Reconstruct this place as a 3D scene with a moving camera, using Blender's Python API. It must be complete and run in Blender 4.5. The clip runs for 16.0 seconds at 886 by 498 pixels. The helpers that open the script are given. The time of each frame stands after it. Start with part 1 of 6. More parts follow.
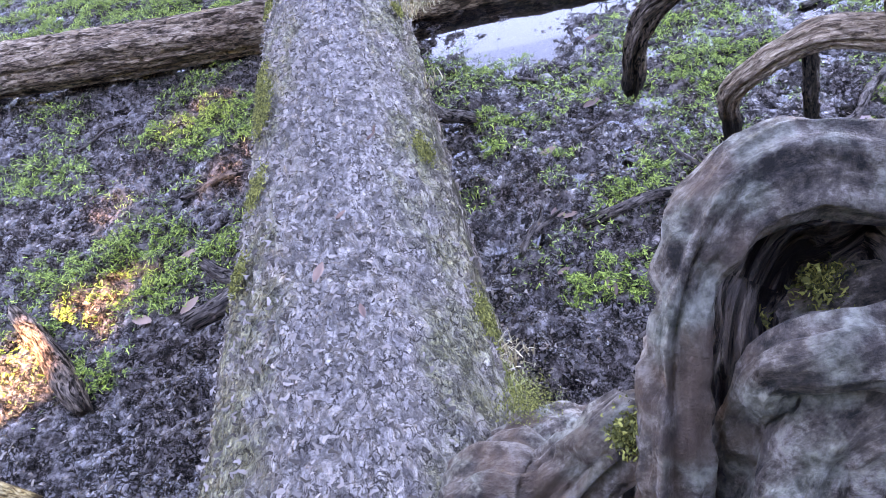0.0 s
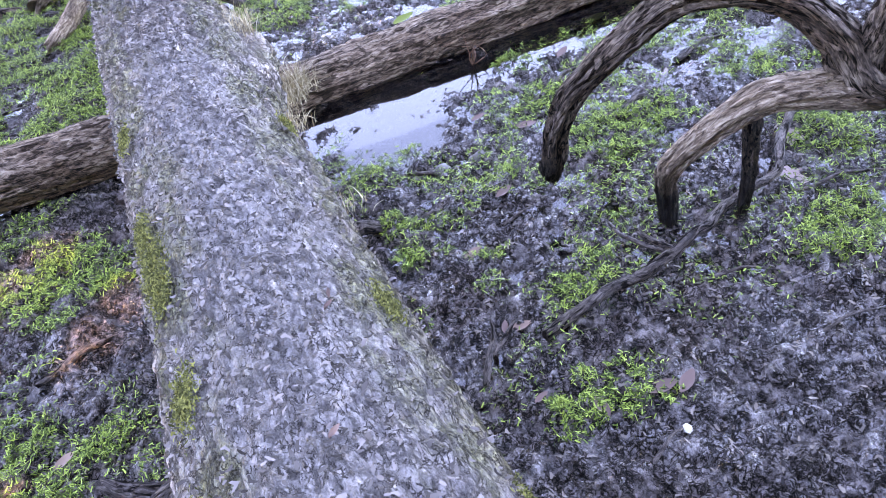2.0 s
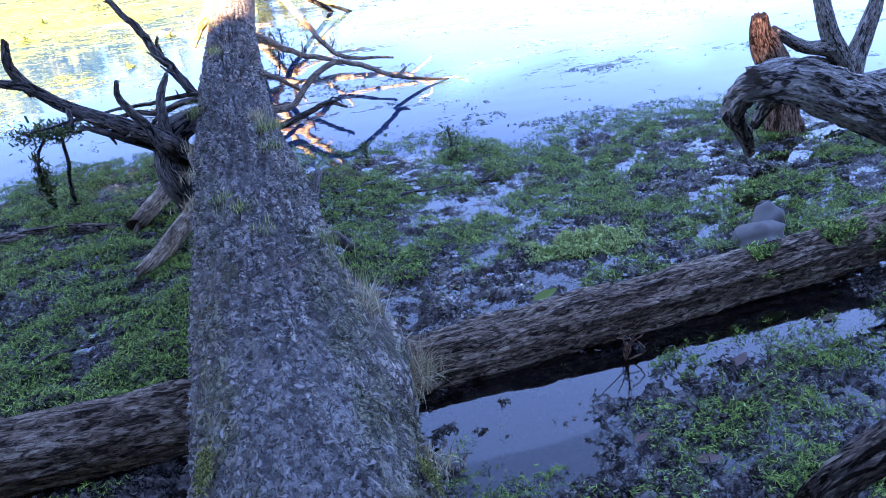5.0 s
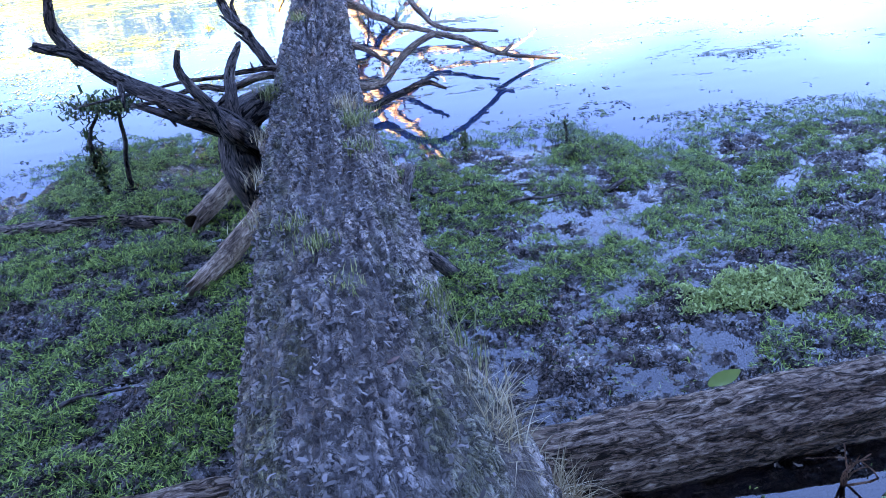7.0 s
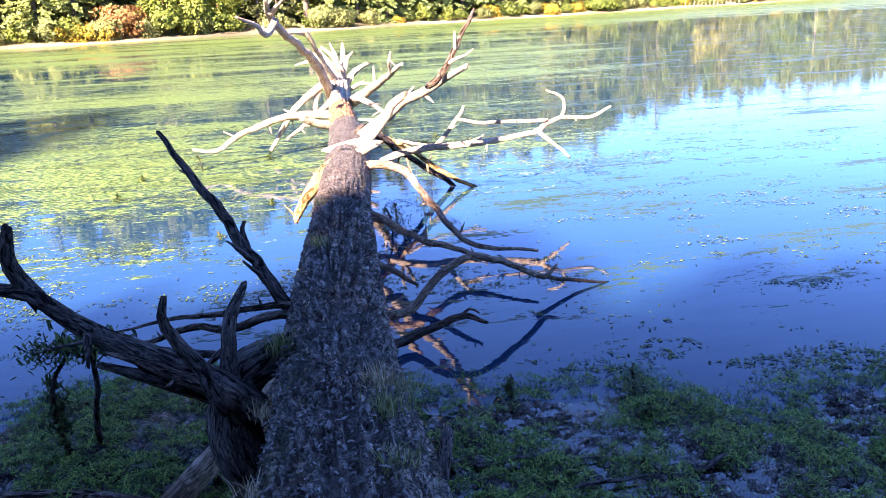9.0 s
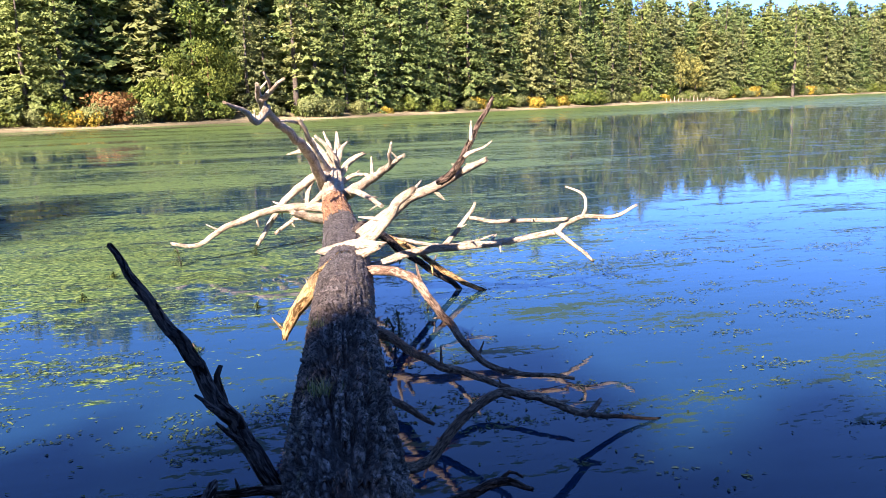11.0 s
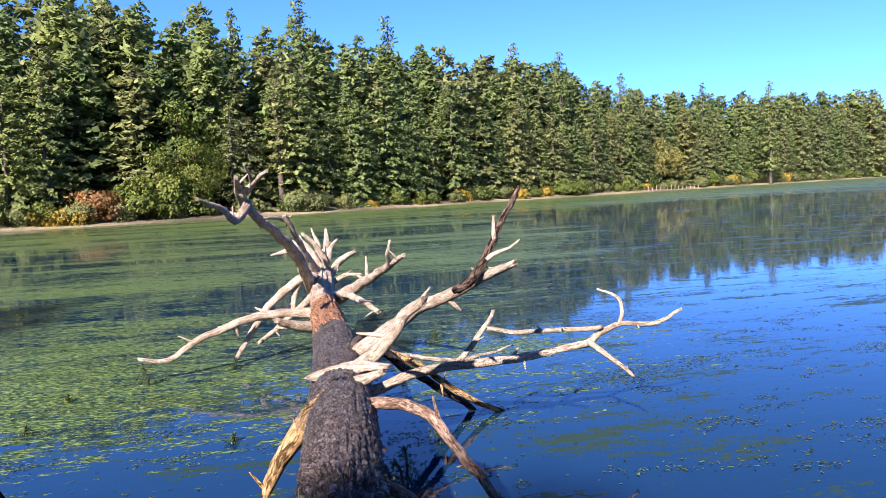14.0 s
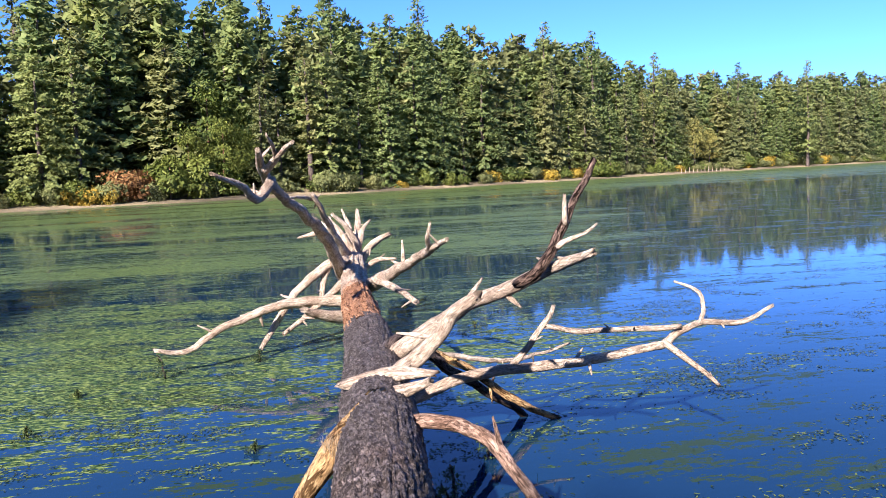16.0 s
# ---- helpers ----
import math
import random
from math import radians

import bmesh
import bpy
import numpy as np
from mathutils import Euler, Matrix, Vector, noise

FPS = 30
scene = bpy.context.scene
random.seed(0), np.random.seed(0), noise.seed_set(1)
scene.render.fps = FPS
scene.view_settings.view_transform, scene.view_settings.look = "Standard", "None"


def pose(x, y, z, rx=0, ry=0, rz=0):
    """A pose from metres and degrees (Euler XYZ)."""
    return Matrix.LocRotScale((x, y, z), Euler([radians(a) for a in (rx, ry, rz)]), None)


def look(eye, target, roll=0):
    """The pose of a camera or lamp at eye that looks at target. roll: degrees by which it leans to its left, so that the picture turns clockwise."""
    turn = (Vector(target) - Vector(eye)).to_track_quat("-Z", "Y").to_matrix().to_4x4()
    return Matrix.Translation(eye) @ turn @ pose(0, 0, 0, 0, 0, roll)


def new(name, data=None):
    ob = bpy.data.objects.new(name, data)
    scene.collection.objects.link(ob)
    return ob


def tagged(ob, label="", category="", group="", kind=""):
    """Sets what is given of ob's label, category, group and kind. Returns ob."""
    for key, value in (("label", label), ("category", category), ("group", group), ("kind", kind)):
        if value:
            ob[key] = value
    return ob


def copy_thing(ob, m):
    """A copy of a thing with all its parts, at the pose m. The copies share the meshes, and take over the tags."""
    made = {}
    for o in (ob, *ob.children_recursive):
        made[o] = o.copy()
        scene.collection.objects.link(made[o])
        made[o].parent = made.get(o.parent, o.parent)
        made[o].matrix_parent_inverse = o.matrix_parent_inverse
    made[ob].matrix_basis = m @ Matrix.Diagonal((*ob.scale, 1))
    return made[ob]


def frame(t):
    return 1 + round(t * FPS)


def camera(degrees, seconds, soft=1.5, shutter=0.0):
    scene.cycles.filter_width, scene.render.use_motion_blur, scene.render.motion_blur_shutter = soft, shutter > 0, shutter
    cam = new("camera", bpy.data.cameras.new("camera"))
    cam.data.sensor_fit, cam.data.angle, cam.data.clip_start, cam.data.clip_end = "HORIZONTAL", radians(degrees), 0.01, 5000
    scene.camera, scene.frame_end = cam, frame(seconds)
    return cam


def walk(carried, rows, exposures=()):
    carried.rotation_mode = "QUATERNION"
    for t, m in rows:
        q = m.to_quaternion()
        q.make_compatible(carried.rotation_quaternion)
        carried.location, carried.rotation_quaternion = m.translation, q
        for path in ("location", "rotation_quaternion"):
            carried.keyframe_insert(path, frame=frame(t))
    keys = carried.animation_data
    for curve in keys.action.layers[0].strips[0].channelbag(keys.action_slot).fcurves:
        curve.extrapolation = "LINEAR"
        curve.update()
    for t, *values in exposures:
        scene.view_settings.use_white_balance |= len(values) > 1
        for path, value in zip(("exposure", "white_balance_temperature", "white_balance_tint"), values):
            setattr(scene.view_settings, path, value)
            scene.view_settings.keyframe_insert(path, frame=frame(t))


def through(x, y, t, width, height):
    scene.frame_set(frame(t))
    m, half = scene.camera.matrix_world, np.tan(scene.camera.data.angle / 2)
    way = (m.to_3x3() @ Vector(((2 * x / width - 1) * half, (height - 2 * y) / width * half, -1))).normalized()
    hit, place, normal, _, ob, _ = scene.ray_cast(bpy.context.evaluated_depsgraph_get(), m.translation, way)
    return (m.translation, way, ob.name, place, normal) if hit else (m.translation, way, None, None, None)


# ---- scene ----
cam = camera(58.3, 16.0, soft=0.8)
METRES, EYE, TILT, LEAN, TURN = 7.0, 2.093, -3.8, -0.15, 0.0
ROWS = [
    (0.0, 0.0, 0.0, 0.0, -8.76, -42.81, 9.58),
    (0.5, -0.0108, 0.0252, -0.0026, -11.84, -41.56, 9.37),
    (1.0, -0.0178, 0.0588, -0.0019, -14.44, -40.92, 8.11),
    (1.5, -0.0238, 0.0692, -0.0041, -18.86, -41.45, 5.89),
    (2.0, -0.0365, 0.087, -0.0057, -24.84, -41.36, 8.65),
    (2.5, -0.0384, 0.1117, -0.0068, -24.35, -38.91, 8.6),
    (3.0, -0.0406, 0.1307, -0.0034, -22.69, -31.3, 7.21),
    (3.5, -0.0383, 0.1569, -0.0021, -22.22, -26.94, 8.17),
    (4.0, -0.0357, 0.1785, -0.0035, -22.06, -26.4, 8.19),
    (4.5, -0.0363, 0.1982, -0.0085, -21.84, -25.7, 7.8),
    (5.0, -0.0389, 0.2181, -0.0157, -17.76, -25.16, 5.5),
    (7.5, -0.0322, 0.4029, -0.0365, -11.22, -26.8, 4.57),
    (8.0, -0.0341, 0.4404, -0.0351, -10.99, -21.43, 4.29),
    (8.5, -0.0325, 0.4762, -0.0344, -10.79, -16.1, 3.74),
    (9.0, -0.0316, 0.5077, -0.0333, -10.55, -13.02, 3.51),
    (11.5, -0.0379, 0.6964, -0.0247, -12.0, -4.6, 2.46),
    (12.0, -0.0331, 0.7198, -0.0199, -12.58, -2.02, 2.63),
    (12.5, -0.0315, 0.7374, -0.0197, -12.81, -0.84, 2.98),
    (13.0, -0.0338, 0.7728, -0.0177, -12.84, 0.23, 3.14),
    (13.5, -0.0361, 0.8017, -0.0183, -12.85, -0.09, 3.19),
    (14.0, -0.032, 0.8446, -0.0141, -12.64, -0.32, 3.79),
    (14.5, -0.0306, 0.8824, -0.0152, -12.24, -1.17, 3.67),
    (15.0, -0.0321, 0.9221, -0.0116, -12.11, -1.39, 3.53),
    (15.5, -0.031, 0.9536, -0.0133, -11.33, -1.51, 3.51),
    (16.0, -0.0272, 0.9831, -0.01, -10.6, -1.54, 3.4),
]
walk(cam, [(t, pose(0, 0, EYE, TILT, LEAN, TURN) @ pose(METRES * x, METRES * y, METRES * z, 90 + pitch, roll, yaw)) for t, x, y, z, yaw, pitch, roll in ROWS],
     exposures=[(0.0, 6.85, 20500, 37), (0.5, 7.0, 20500, 38), (1.0, 6.55, 18500, 35), (1.5, 6.65, 18500, 36), (2.0, 6.85, 20000, 36), (2.5, 6.25, 17500, 33), (3.0, 5.6, 12500, 31), (3.5, 5.2, 9700, 29), (5.0, 5.15, 8600, 28), (7.5, 5.45, 8700, 29), (8.0, 4.65, 7800, 27), (9.2, 3.65, 6500, 27), (11.3, 2.35, 6000, 21), (12.2, 1.95, 5600, 22), (16.0, 1.9, 5600, 22)])

# ---- world and sun ----
SUN_EL, SUN_AZ = 33.0, -148.0
world = bpy.data.worlds.new("world")
scene.world = world
world.use_nodes = True
wn = world.node_tree.nodes
sky = wn.new("ShaderNodeTexSky")
sky.sky_type, sky.sun_disc = "NISHITA", False
sky.sun_elevation, sky.sun_rotation = radians(SUN_EL), radians(SUN_AZ)
sky.altitude, sky.air_density, sky.dust_density, sky.ozone_density = 2200, 0.62, 0.0, 10.0
wn["Background"].inputs[1].default_value = 0.092
world.node_tree.links.new(sky.outputs[0], wn["Background"].inputs[0])
to_sun = Vector((math.sin(radians(SUN_AZ)) * math.cos(radians(SUN_EL)), math.cos(radians(SUN_AZ)) * math.cos(radians(SUN_EL)), math.sin(radians(SUN_EL))))
sun = new("sun", bpy.data.lights.new("sun", "SUN"))
sun.data.energy, sun.data.angle, sun.data.color = 5.0, radians(1.0), (1.0, 0.86, 0.68)
sun.matrix_world = look(to_sun * 50, (0, 0, 0))

WATER_Z = -0.55
SHORE_X = np.array([-400, -200, -110, -60, -32, 0, 30, 60, 110, 170, 260, 420.0])
SHORE_Y = np.array([-60, 10, 72, 104, 118, 130, 147, 165, 200, 235, 290, 330.0])
NEAR_X = np.array([-60, -12, -4, -2.1, -1.5, -0.8, 0.3, 1.0, 1.7, 2.0, 3.0, 5.4, 12, 60.0])
NEAR_Y = np.array([-6, 5, 7.2, 7.9, 8.5, 8.3, 7.6, 7.45, 7.4, 6.9, 7.1, 6.9, 6.0, -4.0])


# ---- noise ----
def hashed(i, j, k, seed):
    n = (i * 374761393 + j * 668265263 + k * 2147483647 + seed * 1274126177) & 0xFFFFFFFF
    n = ((n ^ (n >> 13)) * 1103515245) & 0xFFFFFFFF
    n = ((n ^ (n >> 16)) * 2246822519) & 0xFFFFFFFF
    return ((n ^ (n >> 15)) & 0xFFFFFF) / float(0xFFFFFF)


def vnoise(x, y, z, seed=0):
    """Smooth value noise, 0 to 1."""
    x, y, z = np.broadcast_arrays(np.asarray(x, float), np.asarray(y, float), np.asarray(z, float))
    i, j, k = (np.floor(a).astype(np.int64) for a in (x, y, z))
    fx, fy, fz = x - i, y - j, z - k
    fx, fy, fz = (f * f * (3 - 2 * f) for f in (fx, fy, fz))
    out = 0
    for a in (0, 1):
        for b in (0, 1):
            for c in (0, 1):
                w = (fx if a else 1 - fx) * (fy if b else 1 - fy) * (fz if c else 1 - fz)
                out = out + w * hashed(i + a, j + b, k + c, seed)
    return out


def fbm(x, y, z=0.0, octaves=4, seed=0):
    total, amp, norm = 0, 1.0, 0.0
    for o in range(octaves):
        f = 2.03 ** o
        total = total + amp * vnoise(np.asarray(x) * f, np.asarray(y) * f, np.asarray(z) * f, seed + o)
        norm, amp = norm + amp, amp * 0.5
    return total / norm


def cells(x, y, seed=0, wrap=0):
    """Cell noise: distances to the nearest and the next seed, and the cell's own random number."""
    i, j = np.floor(x).astype(np.int64), np.floor(y).astype(np.int64)
    f1, f2, rnd = np.full(x.shape, 9.0), np.full(x.shape, 9.0), np.zeros(x.shape)
    for a in (-1, 0, 1):
        for b in (-1, 0, 1):
            ii, jj = i + a, j + b
            jw = jj % wrap if wrap else jj
            d = np.hypot(ii + hashed(ii, jw, 0, seed) - x, jj + hashed(ii, jw, 1, seed) - y)
            near = d < f1
            f2 = np.where(near, f1, np.minimum(f2, d))
            rnd = np.where(near, hashed(ii, jw, 2, seed), rnd)
            f1 = np.where(near, d, f1)
    return f1, f2, rnd


def smooth(a, b, x):
    t = np.clip((np.asarray(x, float) - a) / (b - a), 0, 1)
    return t * t * (3 - 2 * t)


# ---- materials ----
class Mat:
    """A small builder of node materials."""

    def __init__(self, name, rough=0.8, spec=0.5):
        self.m = bpy.data.materials.new(name)
        self.m.use_nodes = True
        self.t = self.m.node_tree
        self.b = self.t.nodes["Principled BSDF"]
        self.b.inputs["Roughness"].default_value = rough
        self.b.inputs["Specular IOR Level"].default_value = spec

    def n(self, kind, **values):
        node = self.t.nodes.new(kind)
        for k, v in values.items():
            node.inputs[k.replace("_", " ")].default_value = v
        return node

    def link(self, a, b):
        self.t.links.new(a, b)

    def coords(self, scale=(1, 1, 1), attribute=""):
        if attribute:
            src = self.t.nodes.new("ShaderNodeAttribute")
            src.attribute_name = attribute
            out = src.outputs["Vector"]
        else:
            out = self.t.nodes.new("ShaderNodeNewGeometry").outputs["Position"]
        mp = self.t.nodes.new("ShaderNodeMapping")
        mp.inputs["Scale"].default_value = scale
        self.link(out, mp.inputs["Vector"])
        return mp.outputs[0]

    def noise(self, at, scale, detail=5.0, rough=0.6, distort=0.0):
        node = self.n("ShaderNodeTexNoise", Scale=scale, Detail=detail, Roughness=rough, Distortion=distort)
        self.link(at, node.inputs["Vector"])
        return node.outputs["Fac"]

    def ramp(self, fac, stops):
        node = self.t.nodes.new("ShaderNodeValToRGB")
        e = node.color_ramp.elements
        while len(e) < len(stops):
            e.new(0.5)
        for el, (p, c) in zip(e, stops):
            el.position = p
            el.color = (*c, 1) if isinstance(c, tuple) else (c, c, c, 1)
        self.link(fac, node.inputs[0])
        return node.outputs[0]

    def mix(self, fac, a, b, blend="MIX"):
        node = self.t.nodes.new("ShaderNodeMix")
        node.data_type, node.blend_type = "RGBA", blend
        for sock, v in ((node.inputs[0], fac), (node.inputs[6], a), (node.inputs[7], b)):
            if isinstance(v, tuple):
                sock.default_value = (*v, 1)
            elif isinstance(v, (int, float)):
                sock.default_value = v
            else:
                self.link(v, sock)
        return node.outputs[2]

    def math(self, op, a, b=0.0):
        node = self.t.nodes.new("ShaderNodeMath")
        node.operation = op
        for sock, v in ((node.inputs[0], a), (node.inputs[1], b)):
            if isinstance(v, (int, float)):
                sock.default_value = v
            else:
                self.link(v, sock)
        return node.outputs[0]

    def attr(self, name):
        src = self.t.nodes.new("ShaderNodeAttribute")
        src.attribute_name = name
        return src.outputs["Fac"]

    def island(self):
        return self.t.nodes.new("ShaderNodeNewGeometry").outputs["Random Per Island"]

    def own(self):
        return self.t.nodes.new("ShaderNodeObjectInfo").outputs["Random"]

    def colour(self, c):
        if isinstance(c, tuple):
            self.b.inputs["Base Color"].default_value = (*c, 1)
        else:
            self.link(c, self.b.inputs["Base Color"])
        return self

    def rough(self, r):
        self.link(r, self.b.inputs["Roughness"])
        return self

    def bump(self, height, strength=0.5, distance=0.02):
        node = self.n("ShaderNodeBump", Strength=strength, Distance=distance)
        self.link(height, node.inputs["Height"])
        self.link(node.outputs[0], self.b.inputs["Normal"])
        return self


def bark_material():
    """Flaky conifer bark: jagged scales, dark gaps and lips deepened by painted crevice shade, dried mud on top, olive
    moss film on the flanks.
    """
    k = Mat("bark", 0.6, 0.32)
    w = k.coords((1, 1, 1), "wood")
    base = k.ramp(k.noise(w, 14, 8, 0.7), [(0.36, (0.060, 0.046, 0.037)), (0.5, (0.255, 0.208, 0.182)), (0.64, (0.40, 0.342, 0.306))])
    stain = k.ramp(k.noise(w, 2.2, 4), [(0.4, (1, 1, 1)), (0.7, (0.78, 0.62, 0.52))])
    c = k.mix(1.0, base, stain, "MULTIPLY")
    dust = k.ramp(k.noise(w, 62, 8, 0.8), [(0.38, (0.080, 0.069, 0.063)), (0.5, (0.172, 0.150, 0.138)), (0.62, (0.235, 0.209, 0.195))])
    c = k.mix(k.attr("caked"), c, dust)
    mossy = k.ramp(k.noise(w, 90, 6, 0.75), [(0.36, (0.022, 0.024, 0.010)), (0.5, (0.085, 0.082, 0.032)), (0.66, (0.22, 0.20, 0.07))])
    c = k.mix(k.attr("moss"), c, mossy)
    # jagged scales: cells in a warped space
    warp = k.t.nodes.new("ShaderNodeTexNoise")
    warp.inputs["Scale"].default_value, warp.inputs["Detail"].default_value, warp.inputs["Roughness"].default_value = 26, 5, 0.7
    k.link(w, warp.inputs["Vector"])
    slow = k.coords((0.42, 1, 1), "wood")
    shift = k.t.nodes.new("ShaderNodeVectorMath")
    shift.operation = "MULTIPLY_ADD"
    k.link(warp.outputs["Color"], shift.inputs[0])
    shift.inputs[1].default_value = (0.030, 0.045, 0.045)
    k.link(slow, shift.inputs[2])
    gaps, tones = [], []
    for scale in (30.0, 66.0):
        edge, cell = k.n("ShaderNodeTexVoronoi", Scale=scale), k.n("ShaderNodeTexVoronoi", Scale=scale)
        edge.feature = "DISTANCE_TO_EDGE"
        for v in (edge, cell):
            k.link(shift.outputs[0], v.inputs["Vector"])
        gaps.append(edge.outputs["Distance"])
        tones.append(k.math("ADD", cell.outputs["Color"], 0.0))
    tone = k.math("ADD", k.math("MULTIPLY", tones[0], 0.5), k.math("MULTIPLY", tones[1], 0.5))
    c = k.mix(1.0, c, k.ramp(tone, [(0.15, (0.80, 0.78, 0.76)), (0.5, (1, 1, 1)), (0.85, (1.1, 1.09, 1.08))]), "MULTIPLY")
    open_here = k.ramp(k.noise(w, 17, 4, 0.6), [(0.38, 0.0), (0.50, 1.0)])
    big = k.math("MULTIPLY", k.ramp(gaps[0], [(0.05, 1.0), (0.20, 0.0)]), open_here)
    small = k.math("MULTIPLY", k.ramp(gaps[1], [(0.02, 0.9), (0.12, 0.0)]), k.ramp(k.noise(w, 31, 3), [(0.42, 0.0), (0.52, 0.95)]))
    bare = k.math("SUBTRACT", 1.0, k.attr("caked"))
    gap = k.math("MAXIMUM", k.math("MAXIMUM", k.math("MULTIPLY", big, k.math("ADD", k.math("MULTIPLY", bare, 0.30), 0.55)), small), k.math("MULTIPLY", k.attr("furrowed"), k.math("ADD", k.math("MULTIPLY", bare, 0.55), 0.30)))
    # dark crevice bark taken to near black, its colour and gloss including crevice shade
    c = k.mix(gap, c, (0.007, 0.005, 0.004))
    k.link(k.math("MULTIPLY", k.math("SUBTRACT", 1.0, gap), 0.36), k.b.inputs["Specular IOR Level"])
    flecks = k.ramp(k.noise(w, 75, 3, 0.5), [(0.72, 0.0), (0.76, 0.35)])
    k.colour(k.mix(flecks, c, (0.30, 0.28, 0.27)))
    height = k.math("ADD", k.math("MULTIPLY", tone, 1.2), k.math("SUBTRACT", k.math("MULTIPLY", k.noise(slow, 60, 4, 0.6), 1.6), k.math("MULTIPLY", gap, 1.4)))
    k.rough(k.ramp(k.noise(w, 5, 5, 0.7), [(0.40, 0.45), (0.6, 0.8)]))
    return k.bump(height, 1.0, 0.022).m


def driftwood_material(name, dark, mid, light, mud=0.0, scale=1.0, cracked=1.0):
    """Weathered wood with grain along the branch, dark cracks, and dark wet mud low down where the branch stood in water."""
    k = Mat(name, 0.75, 0.18)
    w = k.coords((20 * scale, 70 * scale, 70 * scale), "wood")
    grain = k.noise(w, 1.0, 8, 0.7, 0.9)
    c = k.ramp(grain, [(0.38, dark), (0.5, mid), (0.62, light)])
    broad = k.noise(k.coords((3, 3, 3)), 1.3, 4)
    c = k.mix(1.0, c, k.ramp(broad, [(0.35, (0.62, 0.56, 0.52)), (0.6, (1, 1, 1))]), "MULTIPLY")
    cracks = k.ramp(k.noise(k.coords((11.0 * scale, 52 * scale, 52 * scale), "wood"), 1.0, 5, 0.6, 1.6), [(0.38, 0.9 * cracked), (0.45, 0.0)])
    c = k.mix(cracks, c, tuple(0.3 * d for d in dark))
    wide = k.ramp(k.noise(k.coords((6.5 * scale, 25 * scale, 25 * scale), "wood"), 1.0, 7, 0.62, 1.2), [(0.41, 0.95 * cracked), (0.45, 0.0)])
    c = k.mix(wide, c, tuple(0.4 * d for d in dark))
    cracks = k.math("MAXIMUM", cracks, wide)
    k.link(k.math("MULTIPLY", k.math("SUBTRACT", 1.0, cracks), 0.16), k.b.inputs["Specular IOR Level"])
    if mud:
        c = k.mix(k.math("MULTIPLY", k.attr("soaked"), mud), c, (0.018, 0.014, 0.012))
    k.colour(c)
    return k.bump(k.math("SUBTRACT", grain, cracks), 1.0, 0.02 / scale).m


def mud_material():
    """Wet lake mud: crumbs and rotted scraps with shade painted dark into the gaps, glistening all over."""
    k = Mat("mud", 0.3, 0.5)
    p = k.coords()
    fine = k.noise(p, 26, 7, 0.66, 0.3)
    c = k.ramp(fine, [(0.38, (0.024, 0.019, 0.017)), (0.5, (0.086, 0.071, 0.065)), (0.62, (0.15, 0.127, 0.118))])
    c = k.mix(k.ramp(k.noise(p, 1.1, 5), [(0.42, 0.0), (0.62, 0.45)]), c, k.mix(1.0, c, (1.25, 0.95, 0.8), "MULTIPLY"))
    warp = k.t.nodes.new("ShaderNodeTexNoise")
    warp.inputs["Scale"].default_value, warp.inputs["Detail"].default_value = 30, 5
    k.link(p, warp.inputs["Vector"])
    shift = k.t.nodes.new("ShaderNodeVectorMath")
    shift.operation = "MULTIPLY_ADD"
    k.link(warp.outputs["Color"], shift.inputs[0])
    shift.inputs[1].default_value = (0.11, 0.11, 0.11)
    k.link(p, shift.inputs[2])
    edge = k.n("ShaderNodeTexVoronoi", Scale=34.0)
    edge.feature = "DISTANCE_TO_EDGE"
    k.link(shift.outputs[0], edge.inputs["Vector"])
    # near-black colour and cut gloss here stand for the shade between crumbs
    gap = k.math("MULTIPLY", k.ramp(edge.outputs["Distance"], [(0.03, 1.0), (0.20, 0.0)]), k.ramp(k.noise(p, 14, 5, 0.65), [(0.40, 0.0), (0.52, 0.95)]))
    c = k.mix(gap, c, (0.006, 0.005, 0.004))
    chips = k.ramp(k.noise(p, 95, 2, 0.5), [(0.66, 0.0), (0.70, 0.9)])
    c = k.mix(chips, c, k.ramp(k.noise(p, 20, 2), [(0.4, (0.02, 0.016, 0.014)), (0.6, (0.15, 0.125, 0.11))]))
    gleam = k.ramp(k.noise(p, 5.0, 5, 0.65), [(0.42, 0.14), (0.58, 0.8)])
    k.link(k.math("MULTIPLY", gleam, k.math("SUBTRACT", 1.0, gap)), k.b.inputs["Specular IOR Level"])
    far = k.attr("land")
    grass = k.ramp(k.noise(k.coords((0.25, 0.25, 0.25)), 3.0, 6, 0.7), [(0.3, (0.16, 0.125, 0.06)), (0.6, (0.34, 0.27, 0.15)), (0.8, (0.42, 0.34, 0.2))])
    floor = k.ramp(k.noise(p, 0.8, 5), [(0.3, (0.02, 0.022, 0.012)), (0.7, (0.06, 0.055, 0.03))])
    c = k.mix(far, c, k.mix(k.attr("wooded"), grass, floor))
    k.colour(c)
    wet = k.ramp(k.noise(p, 6.5, 6, 0.65), [(0.36, 0.08), (0.6, 0.28)])
    k.rough(k.math("MAXIMUM", wet, far))
    return k.bump(k.math("SUBTRACT", k.noise(p, 30, 5, 0.6, 0.4), k.math("MULTIPLY", gap, 0.35)), 1.0, 0.045).m


